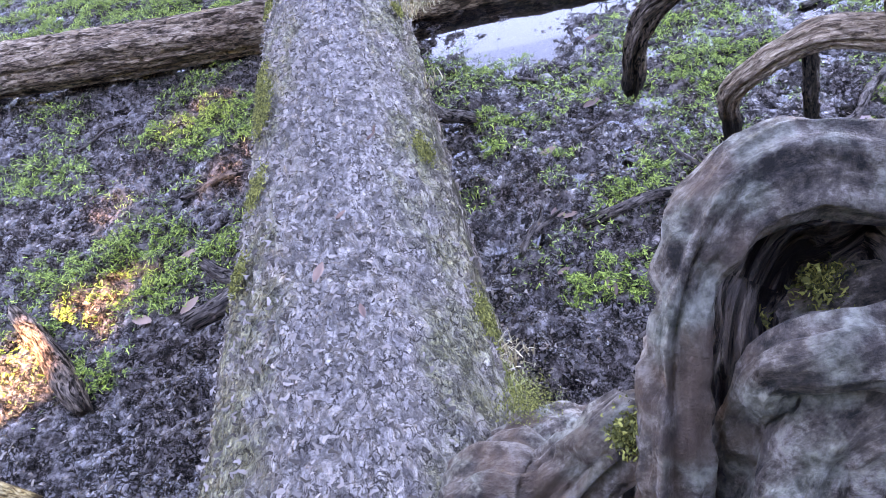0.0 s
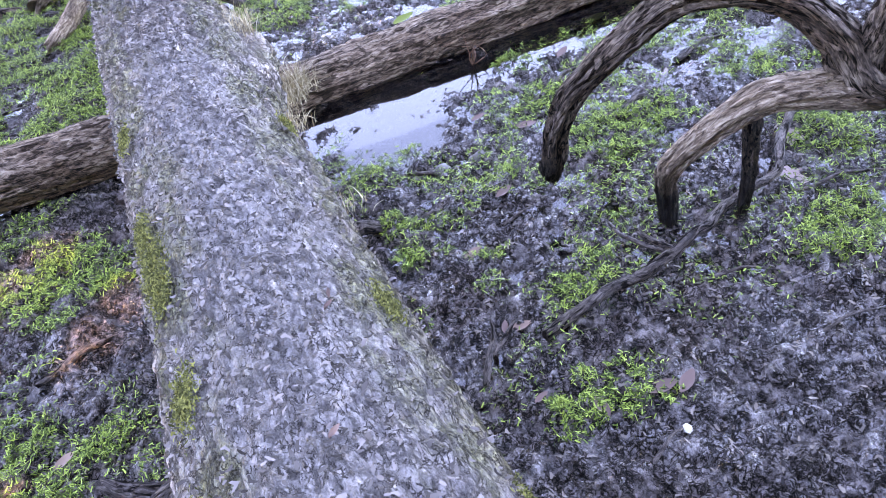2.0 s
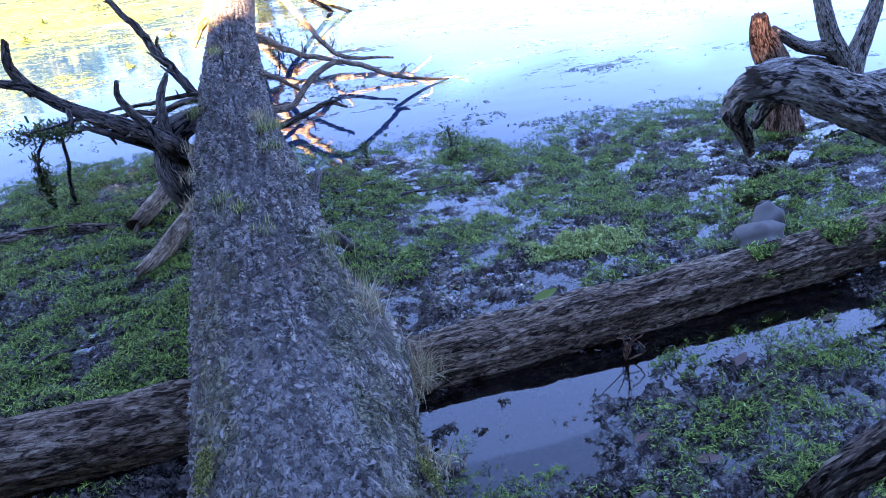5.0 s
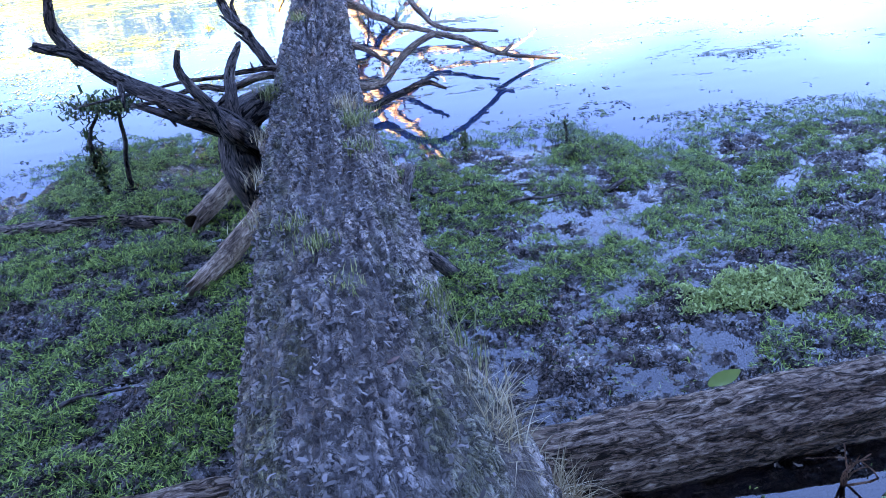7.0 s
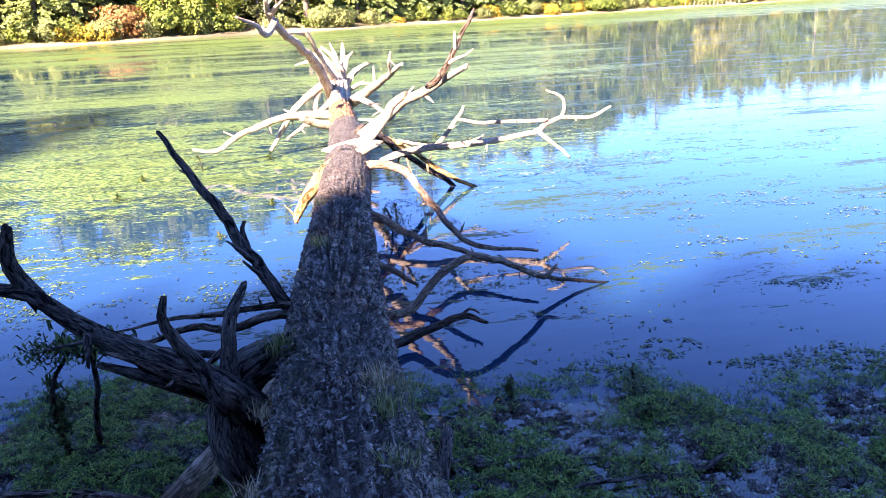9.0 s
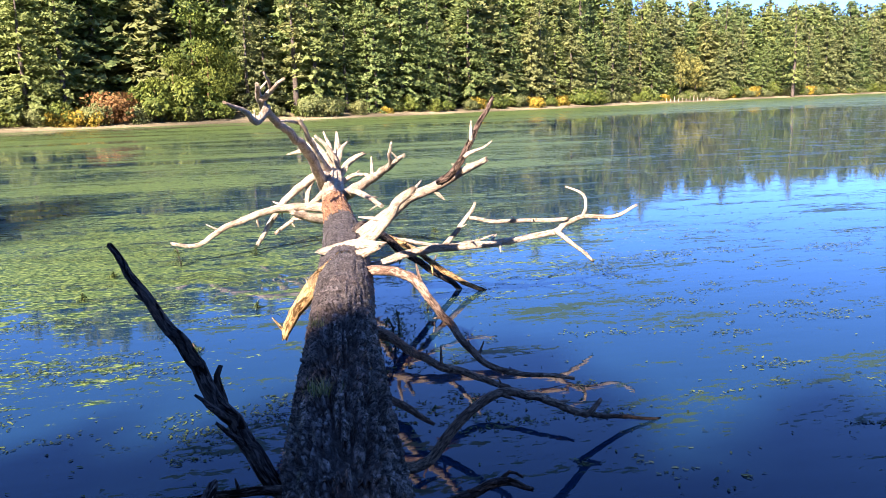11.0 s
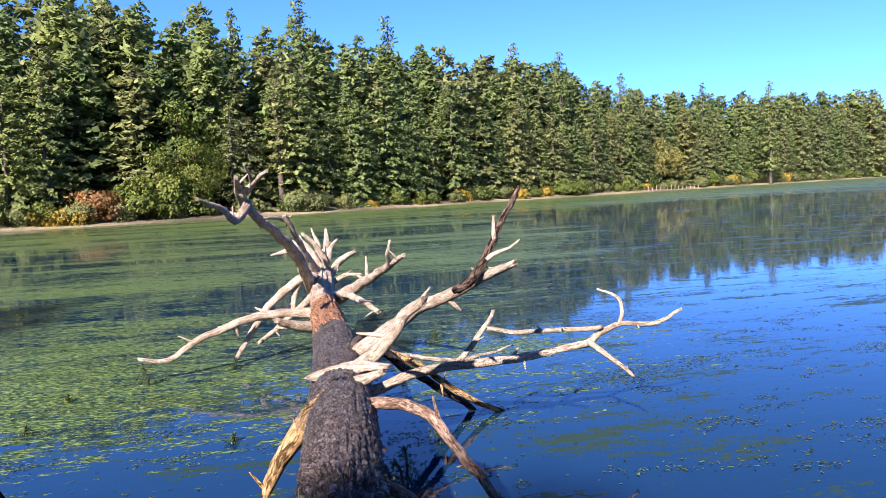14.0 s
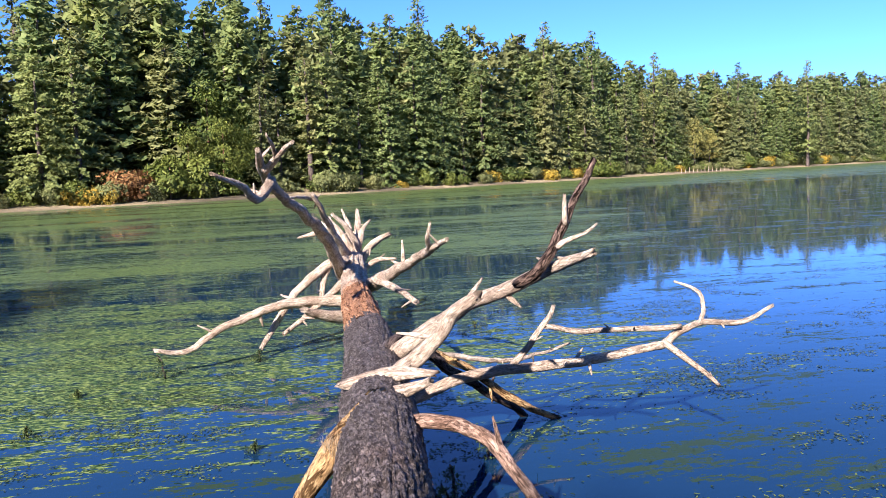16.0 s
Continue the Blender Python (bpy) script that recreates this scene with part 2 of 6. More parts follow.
def water_material():
    """Still lake water with rafts of floating weed: broad drifts, fine leaves in them, and loose specks in streaks."""
    k = Mat("lake_water", 0.03, 0.5)
    k.b.inputs["IOR"].default_value = 1.33
    weed = k.noise(k.coords((0.05, 0.22, 1)), 1.0, 7, 0.62)
    near = k.noise(k.coords((1.5, 5.5, 1)), 1.0, 6, 0.7)
    fine = k.noise(k.coords((9.0, 17.0, 1)), 1.0, 4, 0.7)
    both = k.math("ADD", k.math("MULTIPLY", weed, 0.40), k.math("ADD", k.math("MULTIPLY", near, 0.33), k.math("MULTIPLY", fine, 0.27)))
    drift = k.ramp(k.math("ADD", both, k.attr("weedy")), [(0.585, 0.0), (0.600, 1.0)])
    streaks = k.noise(k.coords((0.55, 2.3, 1)), 1.0, 5, 0.6)
    leaves = k.noise(k.coords((8.0, 19.0, 1)), 1.0, 5, 0.7)
    specks = k.ramp(k.math("ADD", k.math("MULTIPLY", streaks, 0.55), k.math("ADD", k.math("MULTIPLY", leaves, 0.45), k.attr("specked"))), [(0.548, 0.0), (0.562, 0.95)])
    mask = k.math("MAXIMUM", drift, specks)
    loose = k.math("SUBTRACT", 1.0, drift)
    tint = k.ramp(k.noise(k.coords((6, 14, 1)), 2.0, 5, 0.7), [(0.40, (0.005, 0.015, 0.006)), (0.5, (0.034, 0.066, 0.018)), (0.60, (0.19, 0.235, 0.06))])
    tint = k.mix(loose, tint, (0.020, 0.036, 0.014))
    k.colour(k.mix(mask, (0.005, 0.020, 0.045), tint))
    k.link(k.math("SUBTRACT", 0.43, k.math("MULTIPLY", mask, 0.38)), k.b.inputs["Specular IOR Level"])
    k.rough(k.math("ADD", k.math("MULTIPLY", mask, 0.33), 0.02))
    k.bump(k.noise(k.coords((0.9, 2.2, 1)), 2.4, 3, 0.5), 0.06, 0.02)
    return k.m


def clear_water_material(name="clear_water", murk=0.0, ior=1.75, clear=(0.62, 0.60, 0.58)):
    """Shallow clear water: the mud shows through, and the surface mirrors the sky."""
    k = Mat(name)
    see, gloss, ms, fr = (k.t.nodes.new(n) for n in ("ShaderNodeBsdfTransparent", "ShaderNodeBsdfGlossy", "ShaderNodeMixShader", "ShaderNodeFresnel"))
    see.inputs[0].default_value = (*clear, 1)
    gloss.inputs["Roughness"].default_value = 0.03
    fr.inputs["IOR"].default_value = ior
    k.link(fr.outputs[0], ms.inputs[0])
    k.link(see.outputs[0], ms.inputs[1])
    k.link(gloss.outputs[0], ms.inputs[2])
    k.b.inputs["Roughness"].default_value = 0.16
    k.colour(k.ramp(k.noise(k.coords(), 90, 4, 0.7), [(0.4, (0.03, 0.03, 0.033)), (0.6, (0.085, 0.085, 0.092))]))
    scum = k.ramp(k.noise(k.coords(), 11, 9, 0.78, 0.4), [(0.46, 0.0), (0.58, murk)])
    both = k.t.nodes.new("ShaderNodeMixShader")
    k.link(scum, both.inputs[0])
    k.link(ms.outputs[0], both.inputs[1])
    k.link(k.b.outputs[0], both.inputs[2])
    k.link(both.outputs[0], k.t.nodes["Material Output"].inputs[0])
    return k.m


def leaf_material(name, dark, mid, light, rough=0.55, through=0.25, per_object=0.35):
    k = Mat(name, rough, 0.08)
    c = k.ramp(k.island(), [(0.1, dark), (0.55, mid), (0.95, light)])
    if per_object:
        c = k.mix(per_object, c, k.ramp(k.own(), [(0.0, tuple(0.5 * d for d in mid)), (0.5, mid), (1.0, (light[0] * 1.15, light[1], light[2] * 0.8))]))
    k.colour(c)
    if through:
        glow = k.t.nodes.new("ShaderNodeBsdfTranslucent")
        k.link(c, glow.inputs[0])
        ms = k.t.nodes.new("ShaderNodeMixShader")
        ms.inputs[0].default_value = through
        k.link(k.b.outputs[0], ms.inputs[1])
        k.link(glow.outputs[0], ms.inputs[2])
        k.link(ms.outputs[0], k.t.nodes["Material Output"].inputs[0])
    return k.m


BARK = bark_material()
GREY_WOOD = driftwood_material("grey_driftwood", (0.055, 0.044, 0.038), (0.25, 0.21, 0.18), (0.47, 0.415, 0.37), 0.8)
BROWN_WOOD = driftwood_material("brown_driftwood", (0.022, 0.014, 0.010), (0.105, 0.070, 0.052), (0.266, 0.192, 0.147), 1.0)
TAN_WOOD = driftwood_material("tan_driftwood", (0.060, 0.036, 0.024), (0.276, 0.178, 0.122), (0.528, 0.384, 0.282), 1.0, 1.0, 0.45)
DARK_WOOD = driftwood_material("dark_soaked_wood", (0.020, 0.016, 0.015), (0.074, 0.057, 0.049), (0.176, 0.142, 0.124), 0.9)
PALE_WOOD = driftwood_material("bleached_wood", (0.26, 0.20, 0.14), (0.50, 0.41, 0.30), (0.68, 0.58, 0.46), 0.6, 1.0, 0.35)
YELLOW_WOOD = driftwood_material("yellow_split_wood", (0.18, 0.10, 0.04), (0.48, 0.31, 0.13), (0.62, 0.45, 0.22), 0.5)
RED_WOOD = driftwood_material("red_rotten_wood", (0.07, 0.028, 0.016), (0.24, 0.11, 0.065), (0.40, 0.25, 0.17))
ORANGE_WOOD = driftwood_material("stripped_orange_wood", (0.20, 0.08, 0.035), (0.48, 0.25, 0.12), (0.62, 0.42, 0.26))
LOG_WOOD = driftwood_material("waterlogged_wood", (0.034, 0.021, 0.014), (0.215, 0.132, 0.088), (0.42, 0.30, 0.215), 0.3, 0.9, 0.8)
MUD = mud_material()
WATER = water_material()
CLEAR = clear_water_material()
POOL = clear_water_material("still_water", 0.05, 2.0, (0.34, 0.35, 0.38))
ALGAE = leaf_material("green_algae", (0.008, 0.022, 0.004), (0.078, 0.142, 0.027), (0.27, 0.37, 0.075), 0.5, 0.15, 0.0)
PALE_ALGAE = leaf_material("pale_algae", (0.09, 0.12, 0.03), (0.21, 0.27, 0.075), (0.36, 0.42, 0.14), 0.5, 0.12, 0.0)
WEED = leaf_material("pond_weed", (0.012, 0.022, 0.010), (0.042, 0.066, 0.020), (0.125, 0.15, 0.042), 0.5, 0.1, 0.0)
MOSS = leaf_material("moss", (0.035, 0.038, 0.012), (0.092, 0.090, 0.027), (0.21, 0.195, 0.055), 0.8, 0.15, 0.0)
NEEDLES = leaf_material("fir_needles", (0.080, 0.120, 0.040), (0.172, 0.226, 0.074), (0.29, 0.335, 0.115), 0.7, 0.45, 0.35)
OLIVE = leaf_material("olive_needles", (0.085, 0.105, 0.040), (0.18, 0.205, 0.076), (0.29, 0.30, 0.12), 0.7, 0.42, 0.3)
BROADLEAF = leaf_material("broad_leaves", (0.035, 0.055, 0.012), (0.105, 0.145, 0.030), (0.21, 0.24, 0.05), 0.5, 0.3, 0.25)
PALELEAF = leaf_material("yellowing_leaves", (0.12, 0.12, 0.035), (0.25, 0.245, 0.07), (0.38, 0.35, 0.10), 0.6, 0.3, 0.2)
GOLDLEAF = leaf_material("golden_leaves", (0.16, 0.13, 0.02), (0.36, 0.27, 0.04), (0.52, 0.36, 0.05), 0.6, 0.3, 0.2)
RUSTLEAF = leaf_material("rust_leaves", (0.11, 0.055, 0.022), (0.26, 0.135, 0.05), (0.36, 0.22, 0.08), 0.6, 0.3, 0.2)
GRASS = leaf_material("green_grass", (0.07, 0.085, 0.03), (0.17, 0.185, 0.065), (0.34, 0.32, 0.15), 0.6, 0.3, 0.0)
STRAW = leaf_material("dry_grass", (0.16, 0.11, 0.06), (0.32, 0.24, 0.14), (0.50, 0.41, 0.27), 0.7, 0.25, 0.0)
LITTER = leaf_material("bark_litter", (0.012, 0.01, 0.009), (0.05, 0.04, 0.035), (0.16, 0.125, 0.10), 0.6, 0.0, 0.0)
FLAKE = leaf_material("bark_flake", (0.025, 0.020, 0.017), (0.070, 0.059, 0.052), (0.168, 0.140, 0.126), 0.8, 0.0, 0.0)
DEADLEAF = leaf_material("dead_leaf", (0.10, 0.055, 0.045), (0.17, 0.10, 0.085), (0.24, 0.16, 0.14), 0.7, 0.1, 0.5)
PINKLEAF = leaf_material("faded_maple_leaf", (0.20, 0.125, 0.115), (0.30, 0.20, 0.185), (0.38, 0.27, 0.25), 0.6, 0.1, 0.2)
TRUNKBARK = driftwood_material("fir_bark", (0.04, 0.03, 0.024), (0.12, 0.095, 0.075), (0.24, 0.2, 0.165))
STONE = driftwood_material("wet_stone", (0.16, 0.145, 0.135), (0.29, 0.27, 0.25), (0.40, 0.375, 0.35))


def shell_material():
    k = Mat("clam_shell", 0.4, 0.5)
    return k.colour(k.ramp(k.noise(k.coords(), 60, 3), [(0.3, (0.30, 0.27, 0.24)), (0.7, (0.5, 0.47, 0.43))])).m


SHELL = shell_material()


def root_material():
    """Mottled old root wood: grey weathered ridges, brown rot, green-grey lichen."""
    k = Mat("root_wood", 0.85, 0.25)
    w = k.coords((2.6, 5.0, 5.0), "wood")
    p = k.coords()
    grain = k.noise(w, 9, 9, 0.75, 0.4)
    pitted = k.noise(p, 42, 7, 0.7)
    c = k.ramp(k.math("ADD", k.math("MULTIPLY", grain, 0.5), k.math("MULTIPLY", pitted, 0.5)), [(0.42, (0.008, 0.006, 0.005)), (0.5, (0.070, 0.052, 0.042)), (0.58, (0.21, 0.18, 0.155))])
    c = k.mix(k.ramp(k.noise(p, 21, 5, 0.6), [(0.5, 0.0), (0.62, 0.75)]), c, k.ramp(k.noise(p, 95, 5), [(0.38, (0.045, 0.052, 0.038)), (0.62, (0.22, 0.225, 0.185))]))
    c = k.mix(k.ramp(k.noise(p, 12, 3), [(0.5, 0.0), (0.64, 0.75)]), c, (0.085, 0.045, 0.03))
    k.colour(c)
    return k.bump(k.math("ADD", pitted, k.math("MULTIPLY", grain, 0.6)), 1.0, 0.022).m


ROOT = root_material()


# ---- builders ----
def raw(name, verts, faces, mat, parent=None, label="", attrs=(), shade=True):
    me = bpy.data.meshes.new(name)
    me.from_pydata([tuple(v) for v in np.asarray(verts).tolist()], [], faces if isinstance(faces, list) else faces.tolist())
    if mat:
        me.materials.append(mat)
    if shade:
        me.polygons.foreach_set("use_smooth", np.ones(len(me.polygons), bool))
    for key, values in attrs:
        values = np.asarray(values, float)
        if values.ndim == 2:
            me.attributes.new(key, "FLOAT_VECTOR", "POINT").data.foreach_set("vector", values.ravel())
        else:
            me.attributes.new(key, "FLOAT", "POINT").data.foreach_set("value", values)
    me.update()
    ob = new(name, me)
    if parent:
        ob.parent = parent
    if label:
        tagged(ob, label)
    return ob


def thing(name, place, label, category, group="", kind=""):
    ob = new(name)
    ob.empty_display_size = 0.1
    ob.location = place
    tagged(ob, label, category, group, kind)
    bpy.context.view_layer.update()
    return ob


def glide(ctrl, step):
    """Points and radii along a smooth curve through the control points (x, y, z, r)."""
    c = np.array(ctrl, float)
    c = np.vstack([2 * c[0] - c[1], c, 2 * c[-1] - c[-2]])
    out = []
    for i in range(1, len(c) - 2):
        n = max(2, int(np.linalg.norm(c[i + 1, :3] - c[i, :3]) / step))
        s = np.linspace(0, 1, n, endpoint=False)[:, None]
        p0, p1, p2, p3 = c[i - 1], c[i], c[i + 1], c[i + 2]
        out.append(0.5 * (2 * p1 + (p2 - p0) * s + (2 * p0 - 5 * p1 + 4 * p2 - p3) * s ** 2 + (3 * p1 - p0 - 3 * p2 + p3) * s ** 3))
    out.append(c[-2:-1])
    out = np.vstack(out)
    out[:, 3] = np.maximum(out[:, 3], 0.002)
    return out


def frames_along(pts):
    tangent = np.gradient(pts, axis=0)
    tangent /= np.linalg.norm(tangent, axis=1)[:, None] + 1e-9
    side = np.cross(tangent[0], (0, 0, 1.0))
    if np.linalg.norm(side) < 0.1:
        side = np.cross(tangent[0], (1.0, 0, 0))
    sides = []
    for tn in tangent:
        side = side - tn * (side @ tn)
        side /= np.linalg.norm(side) + 1e-9
        sides.append(side.copy())
    sides = np.array(sides)
    return tangent, sides, np.cross(sides, tangent)


def limb(ctrl, seg=12, step=0.03, lump=0.16, groove=0.10, seed=0, jag=0.6, wobble=0.0, knob=0.0):
    """A branch or log: a tapered tube with lumps, long grooves and broken ends. Verts, faces and attributes."""
    path = glide(ctrl, step)
    n = len(path)
    pts, rad = path[:, :3].copy(), path[:, 3]
    d = np.r_[0, np.cumsum(np.linalg.norm(np.diff(pts, axis=0), axis=1))]
    if wobble:
        for a in range(3):
            pts[:, a] += (fbm(d * 5, a * 7.3 + seed, 0, 3, seed) - 0.5) * wobble * np.sin(np.linspace(0, math.pi, n)) ** 0.5
    tn, sd, up = frames_along(pts)
    ang = np.linspace(0, 2 * math.pi, seg, endpoint=False)
    ca, sa = np.cos(ang)[None], np.sin(ang)[None]
    r0 = rad.mean()
    k = 0.45 / r0
    big = fbm(d[:, None] * k * 0.6, ca * 1.1 + seed * 3.1, sa * 1.1, 3, seed) - 0.5
    gro = vnoise(d[:, None] * k * 0.22 + big, ca * 3.4 + 9, sa * 3.4 + seed, seed + 5) - 0.5
    fine = fbm(d[:, None] * k * 0.9 + gro, ca * 6.5, sa * 6.5 + seed, 3, seed + 8) - 0.5
    rr = rad[:, None] * (1 + 2 * lump * big + 2 * groove * gro + 1.5 * groove * fine)
    v = pts[:, None, :] + sd[:, None, :] * (rr * ca)[..., None] + up[:, None, :] * (rr * sa)[..., None]
    if knob:
        q = v * 26
        rough = fbm(q[..., 0], q[..., 1], q[..., 2], 4, seed + 31) - 0.5
        pits = smooth(0.62, 0.75, vnoise(q[..., 0] * 0.9, q[..., 1] * 0.9, q[..., 2] * 0.9, seed + 47))
        away = v - pts[:, None, :]
        v = v + away / (np.linalg.norm(away, axis=-1)[..., None] + 1e-6) * (knob * (2 * rough - 0.7 * pits))[..., None]
    ends = jag * (hashed(np.arange(seg), 3, seed, 1) - 0.2)
    v[-1] += tn[-1] * (ends * rad[-1])[:, None]
    v[0] -= tn[0] * (ends * rad[0])[:, None]
    verts = np.vstack([v.reshape(-1, 3), pts[0] + tn[0] * rad[0] * 0.3, pts[-1] - tn[-1] * rad[-1] * 0.3])
    wood = np.stack([np.broadcast_to(d[:, None] + seed * 1.7, rr.shape), rr * ca, rr * sa], -1).reshape(-1, 3)
    wood = np.vstack([wood, [seed, 0, 0], [d[-1] + seed, 0, 0]])
    i, j = np.meshgrid(np.arange(n - 1), np.arange(seg), indexing="ij")
    j2 = (j + 1) % seg
    quads = np.stack([i * seg + j, i * seg + j2, (i + 1) * seg + j2, (i + 1) * seg + j], -1).reshape(-1, 4).tolist()
    c0, c1 = n * seg, n * seg + 1
    quads += [[c0, (q + 1) % seg, q] for q in range(seg)] + [[c1, (n - 1) * seg + q, (n - 1) * seg + (q + 1) % seg] for q in range(seg)]
    return verts, quads, wood


def branch(name, ctrl, mat, parent, label="", soaked=None, **shape):
    verts, faces, wood = limb(ctrl, **shape)
    wet = np.zeros(len(verts)) if soaked is None else 1 - smooth(soaked[0], soaked[1], verts[:, 2] + 0.05 * (fbm(verts[:, 0] * 9, verts[:, 1] * 9, verts[:, 2] * 9, 2, 3) - 0.5))
    place, up = Vector((0, 0, 0)), parent
    while up:
        place, up = place + up.location, up.parent
    return raw(name, verts - np.array(place), faces, mat, parent, label, [("wood", wood), ("soaked", wet)])


# ---- ground, one sheet ----
def near_shore(x):
    return np.interp(x, NEAR_X, NEAR_Y)


def mud_level(x, y):
    """The smooth slope of the mud towards the water."""
    s = y - near_shore(x) * smooth(2.0, 6.5, y) - 7.2 * (1 - smooth(2.0, 6.5, y)) + 7.2
    z = np.interp(s, [-60, -14, -6, -2, 1.5, 2.3, 3.5, 5, 6.5, 7.2, 8.2, 12, 20], [14, 5.5, 1.2, 0.05, -0.12, -0.17, -0.25, -0.36, -0.475, -0.548, -0.72, -1.15, -1.6])
    return z


def ground_level(x, y):
    z = mud_level(x, y)
    back = y - np.interp(x, SHORE_X, SHORE_Y)
    rise = np.interp(back, [-25, -3, 0, 4, 12, 40, 90, 200, 700], [-1.6, -0.75, -0.5, -0.1, 0.9, 6.5, 15, 20, 26])
    rise = rise * np.where(back > 4, 0.45 + 0.55 * smooth(60, -40, x) if np.isscalar(x) else 0.45 + 0.55 * (1 - smooth(-40, 60, x)), 1)
    return np.where(back > -25, np.maximum(rise, -1.6), z)


def mud_relief(x, y):
    lumps = (fbm(x * 3.1, y * 3.6, 0, 3, 11) - 0.5) * 0.055
    clods = (fbm(x * 13, y * 15, 0, 4, 21) - 0.5) * 0.085
    f1, f2, _ = cells(x * 21, y * 24, 31)
    bits = smooth(0.02, 0.3, f2 - f1) * 0.018
    return lumps + clods + bits


PUDDLE_Z = -0.268


def puddle_mask(x, y):
    """Where the cross log dams up a level pool."""
    a = np.exp(-(((x - 0.50) / 0.38) ** 2 + ((y - 3.74) / 0.38) ** 2) ** 2)
    b = np.exp(-(((x - 1.35) / 1.0) ** 2 + ((y - 4.02) / 0.20) ** 2) ** 1.6)
    return np.maximum(a, b) * smooth(0.30, 0.42, fbm(x * 5, y * 6, 0, 3, 23) + 0.25 * np.maximum(a, 0.7 * b))


def puddle_depth(x, y):
    return puddle_mask(x, y) * np.maximum(mud_level(x, y) + 0.295, 0.012)


def stretch(a, b, step, lo, hi, growth):
    """Coordinates with an even fine stretch and steps that grow outside it."""
    mid = np.arange(a, b, step)
    out, s, p = [], step, b
    while p < hi:
        out.append(p)
        s = min(s * growth, 13.0)
        p += s
    back, s, p = [], step, a
    while p > lo:
        s = min(s * growth, 13.0)
        p -= s
        back.append(p)
    return np.r_[back[::-1], mid, out]


gx = stretch(-2.2, 3.4, 0.017, -520, 620, 1.18)
gy = stretch(1.1, 7.2, 0.018, -180, 760, 1.18)
GX, GY = np.meshgrid(gx, gy)
GZ = ground_level(GX, GY)
close = (1 - smooth(9, 14, np.abs(GX - 0.8))) * smooth(-3, 0.0, GY) * (1 - smooth(9.0, 12, GY))
GZ = GZ + (mud_relief(GX, GY) - 0.012 - puddle_depth(GX, GY)) * close
GZ += (1 - close) * (fbm(GX * 0.09, GY * 0.09, 0, 4, 41) - 0.5) * np.where(GY > 60, 2.0 * smooth(2, 30, GY - np.interp(GX, SHORE_X, SHORE_Y)), 0.25 * (GY < -2))
far_side = smooth(-6, 0, GY - np.interp(GX, SHORE_X, SHORE_Y))
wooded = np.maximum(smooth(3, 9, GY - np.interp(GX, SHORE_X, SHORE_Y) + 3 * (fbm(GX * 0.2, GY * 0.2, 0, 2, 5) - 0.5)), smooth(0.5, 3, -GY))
idx = np.arange(GX.size).reshape(GX.shape)
faces = np.stack([idx[:-1, :-1], idx[:-1, 1:], idx[1:, 1:], idx[1:, :-1]], -1).reshape(-1, 4)
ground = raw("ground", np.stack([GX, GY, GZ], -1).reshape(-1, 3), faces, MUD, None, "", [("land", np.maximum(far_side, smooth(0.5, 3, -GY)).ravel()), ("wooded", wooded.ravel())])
tagged(ground, "dark wet mud shore rising to grassy and wooded banks", "ground", kind="structure")

# ---- lake and the film of water on the mud ----
wx = stretch(-20, 20, 1.0, -420, 560, 1.1)
wy = stretch(4, 30, 1.0, -60, 420, 1.1)
WX, WY = np.meshgrid(wx, wy)
weedy = np.interp(WY, [0, 9, 11, 13.5, 22, 40, 70, 110, 160], [-0.12, -0.10, -0.01, 0.06, 0.09, 0.09, 0.09, 0.12, 0.15]) - 0.12 * smooth(-1, 9, WX - 0.32 * WY + 2.0) * (1 - smooth(50, 110, WY))
weedy += 0.05 * (1 - smooth(-3, 0.5, WX)) * (WY < 30)
idx = np.arange(WX.size).reshape(WX.shape)
faces = np.stack([idx[:-1, :-1], idx[:-1, 1:], idx[1:, 1:], idx[1:, :-1]], -1).reshape(-1, 4)
lake = raw("water", np.stack([WX, WY, np.full(WX.shape, WATER_Z)], -1).reshape(-1, 3), faces, WATER, None, "", [("weedy", weedy.ravel()), ("specked", np.interp(WY, [0, 7, 10, 16, 60, 120], [-0.2, -0.06, -0.02, 0.0, 0.0, -0.03]).ravel())])
tagged(lake, "still blue lake water with drifting green weed", "lake", kind="structure")

fx, fy = np.meshgrid(np.arange(-2.6, 5.2, 0.15), np.arange(2.0, 7.7, 0.15))
fz = mud_level(fx, fy) - 0.021 + 0.006 * smooth(1.9, 2.6, fy) + 0.007 * smooth(3.9, 5.0, fy) - 0.014 * (fx < -0.2) + 0.004 * smooth(0.7, 1.1, fx) * smooth(2.3, 2.8, fy) - 0.010 * (1 - smooth(0.6, 1.0, fx)) * (1 - smooth(2.8, 3.3, fy))
idx = np.arange(fx.size).reshape(fx.shape)
faces = np.stack([idx[:-1, :-1], idx[:-1, 1:], idx[1:, 1:], idx[1:, :-1]], -1).reshape(-1, 4)
film_water = raw("shallow_water", np.stack([fx, fy, fz], -1).reshape(-1, 3), faces, CLEAR, None)
film_water.data.normals_split_custom_set([(0, 0, 1)] * len(film_water.data.loops))
px_, py_ = np.meshgrid(np.arange(-0.2, 2.5, 0.03), np.arange(3.2, 4.36, 0.03))
inside = puddle_mask(px_, py_)
inside = (inside[:-1, :-1] + inside[1:, :-1] + inside[:-1, 1:] + inside[1:, 1:]) > 0.04
idx = np.arange(px_.size).reshape(px_.shape)
faces = np.stack([idx[:-1, :-1], idx[:-1, 1:], idx[1:, 1:], idx[1:, :-1]], -1)[inside]
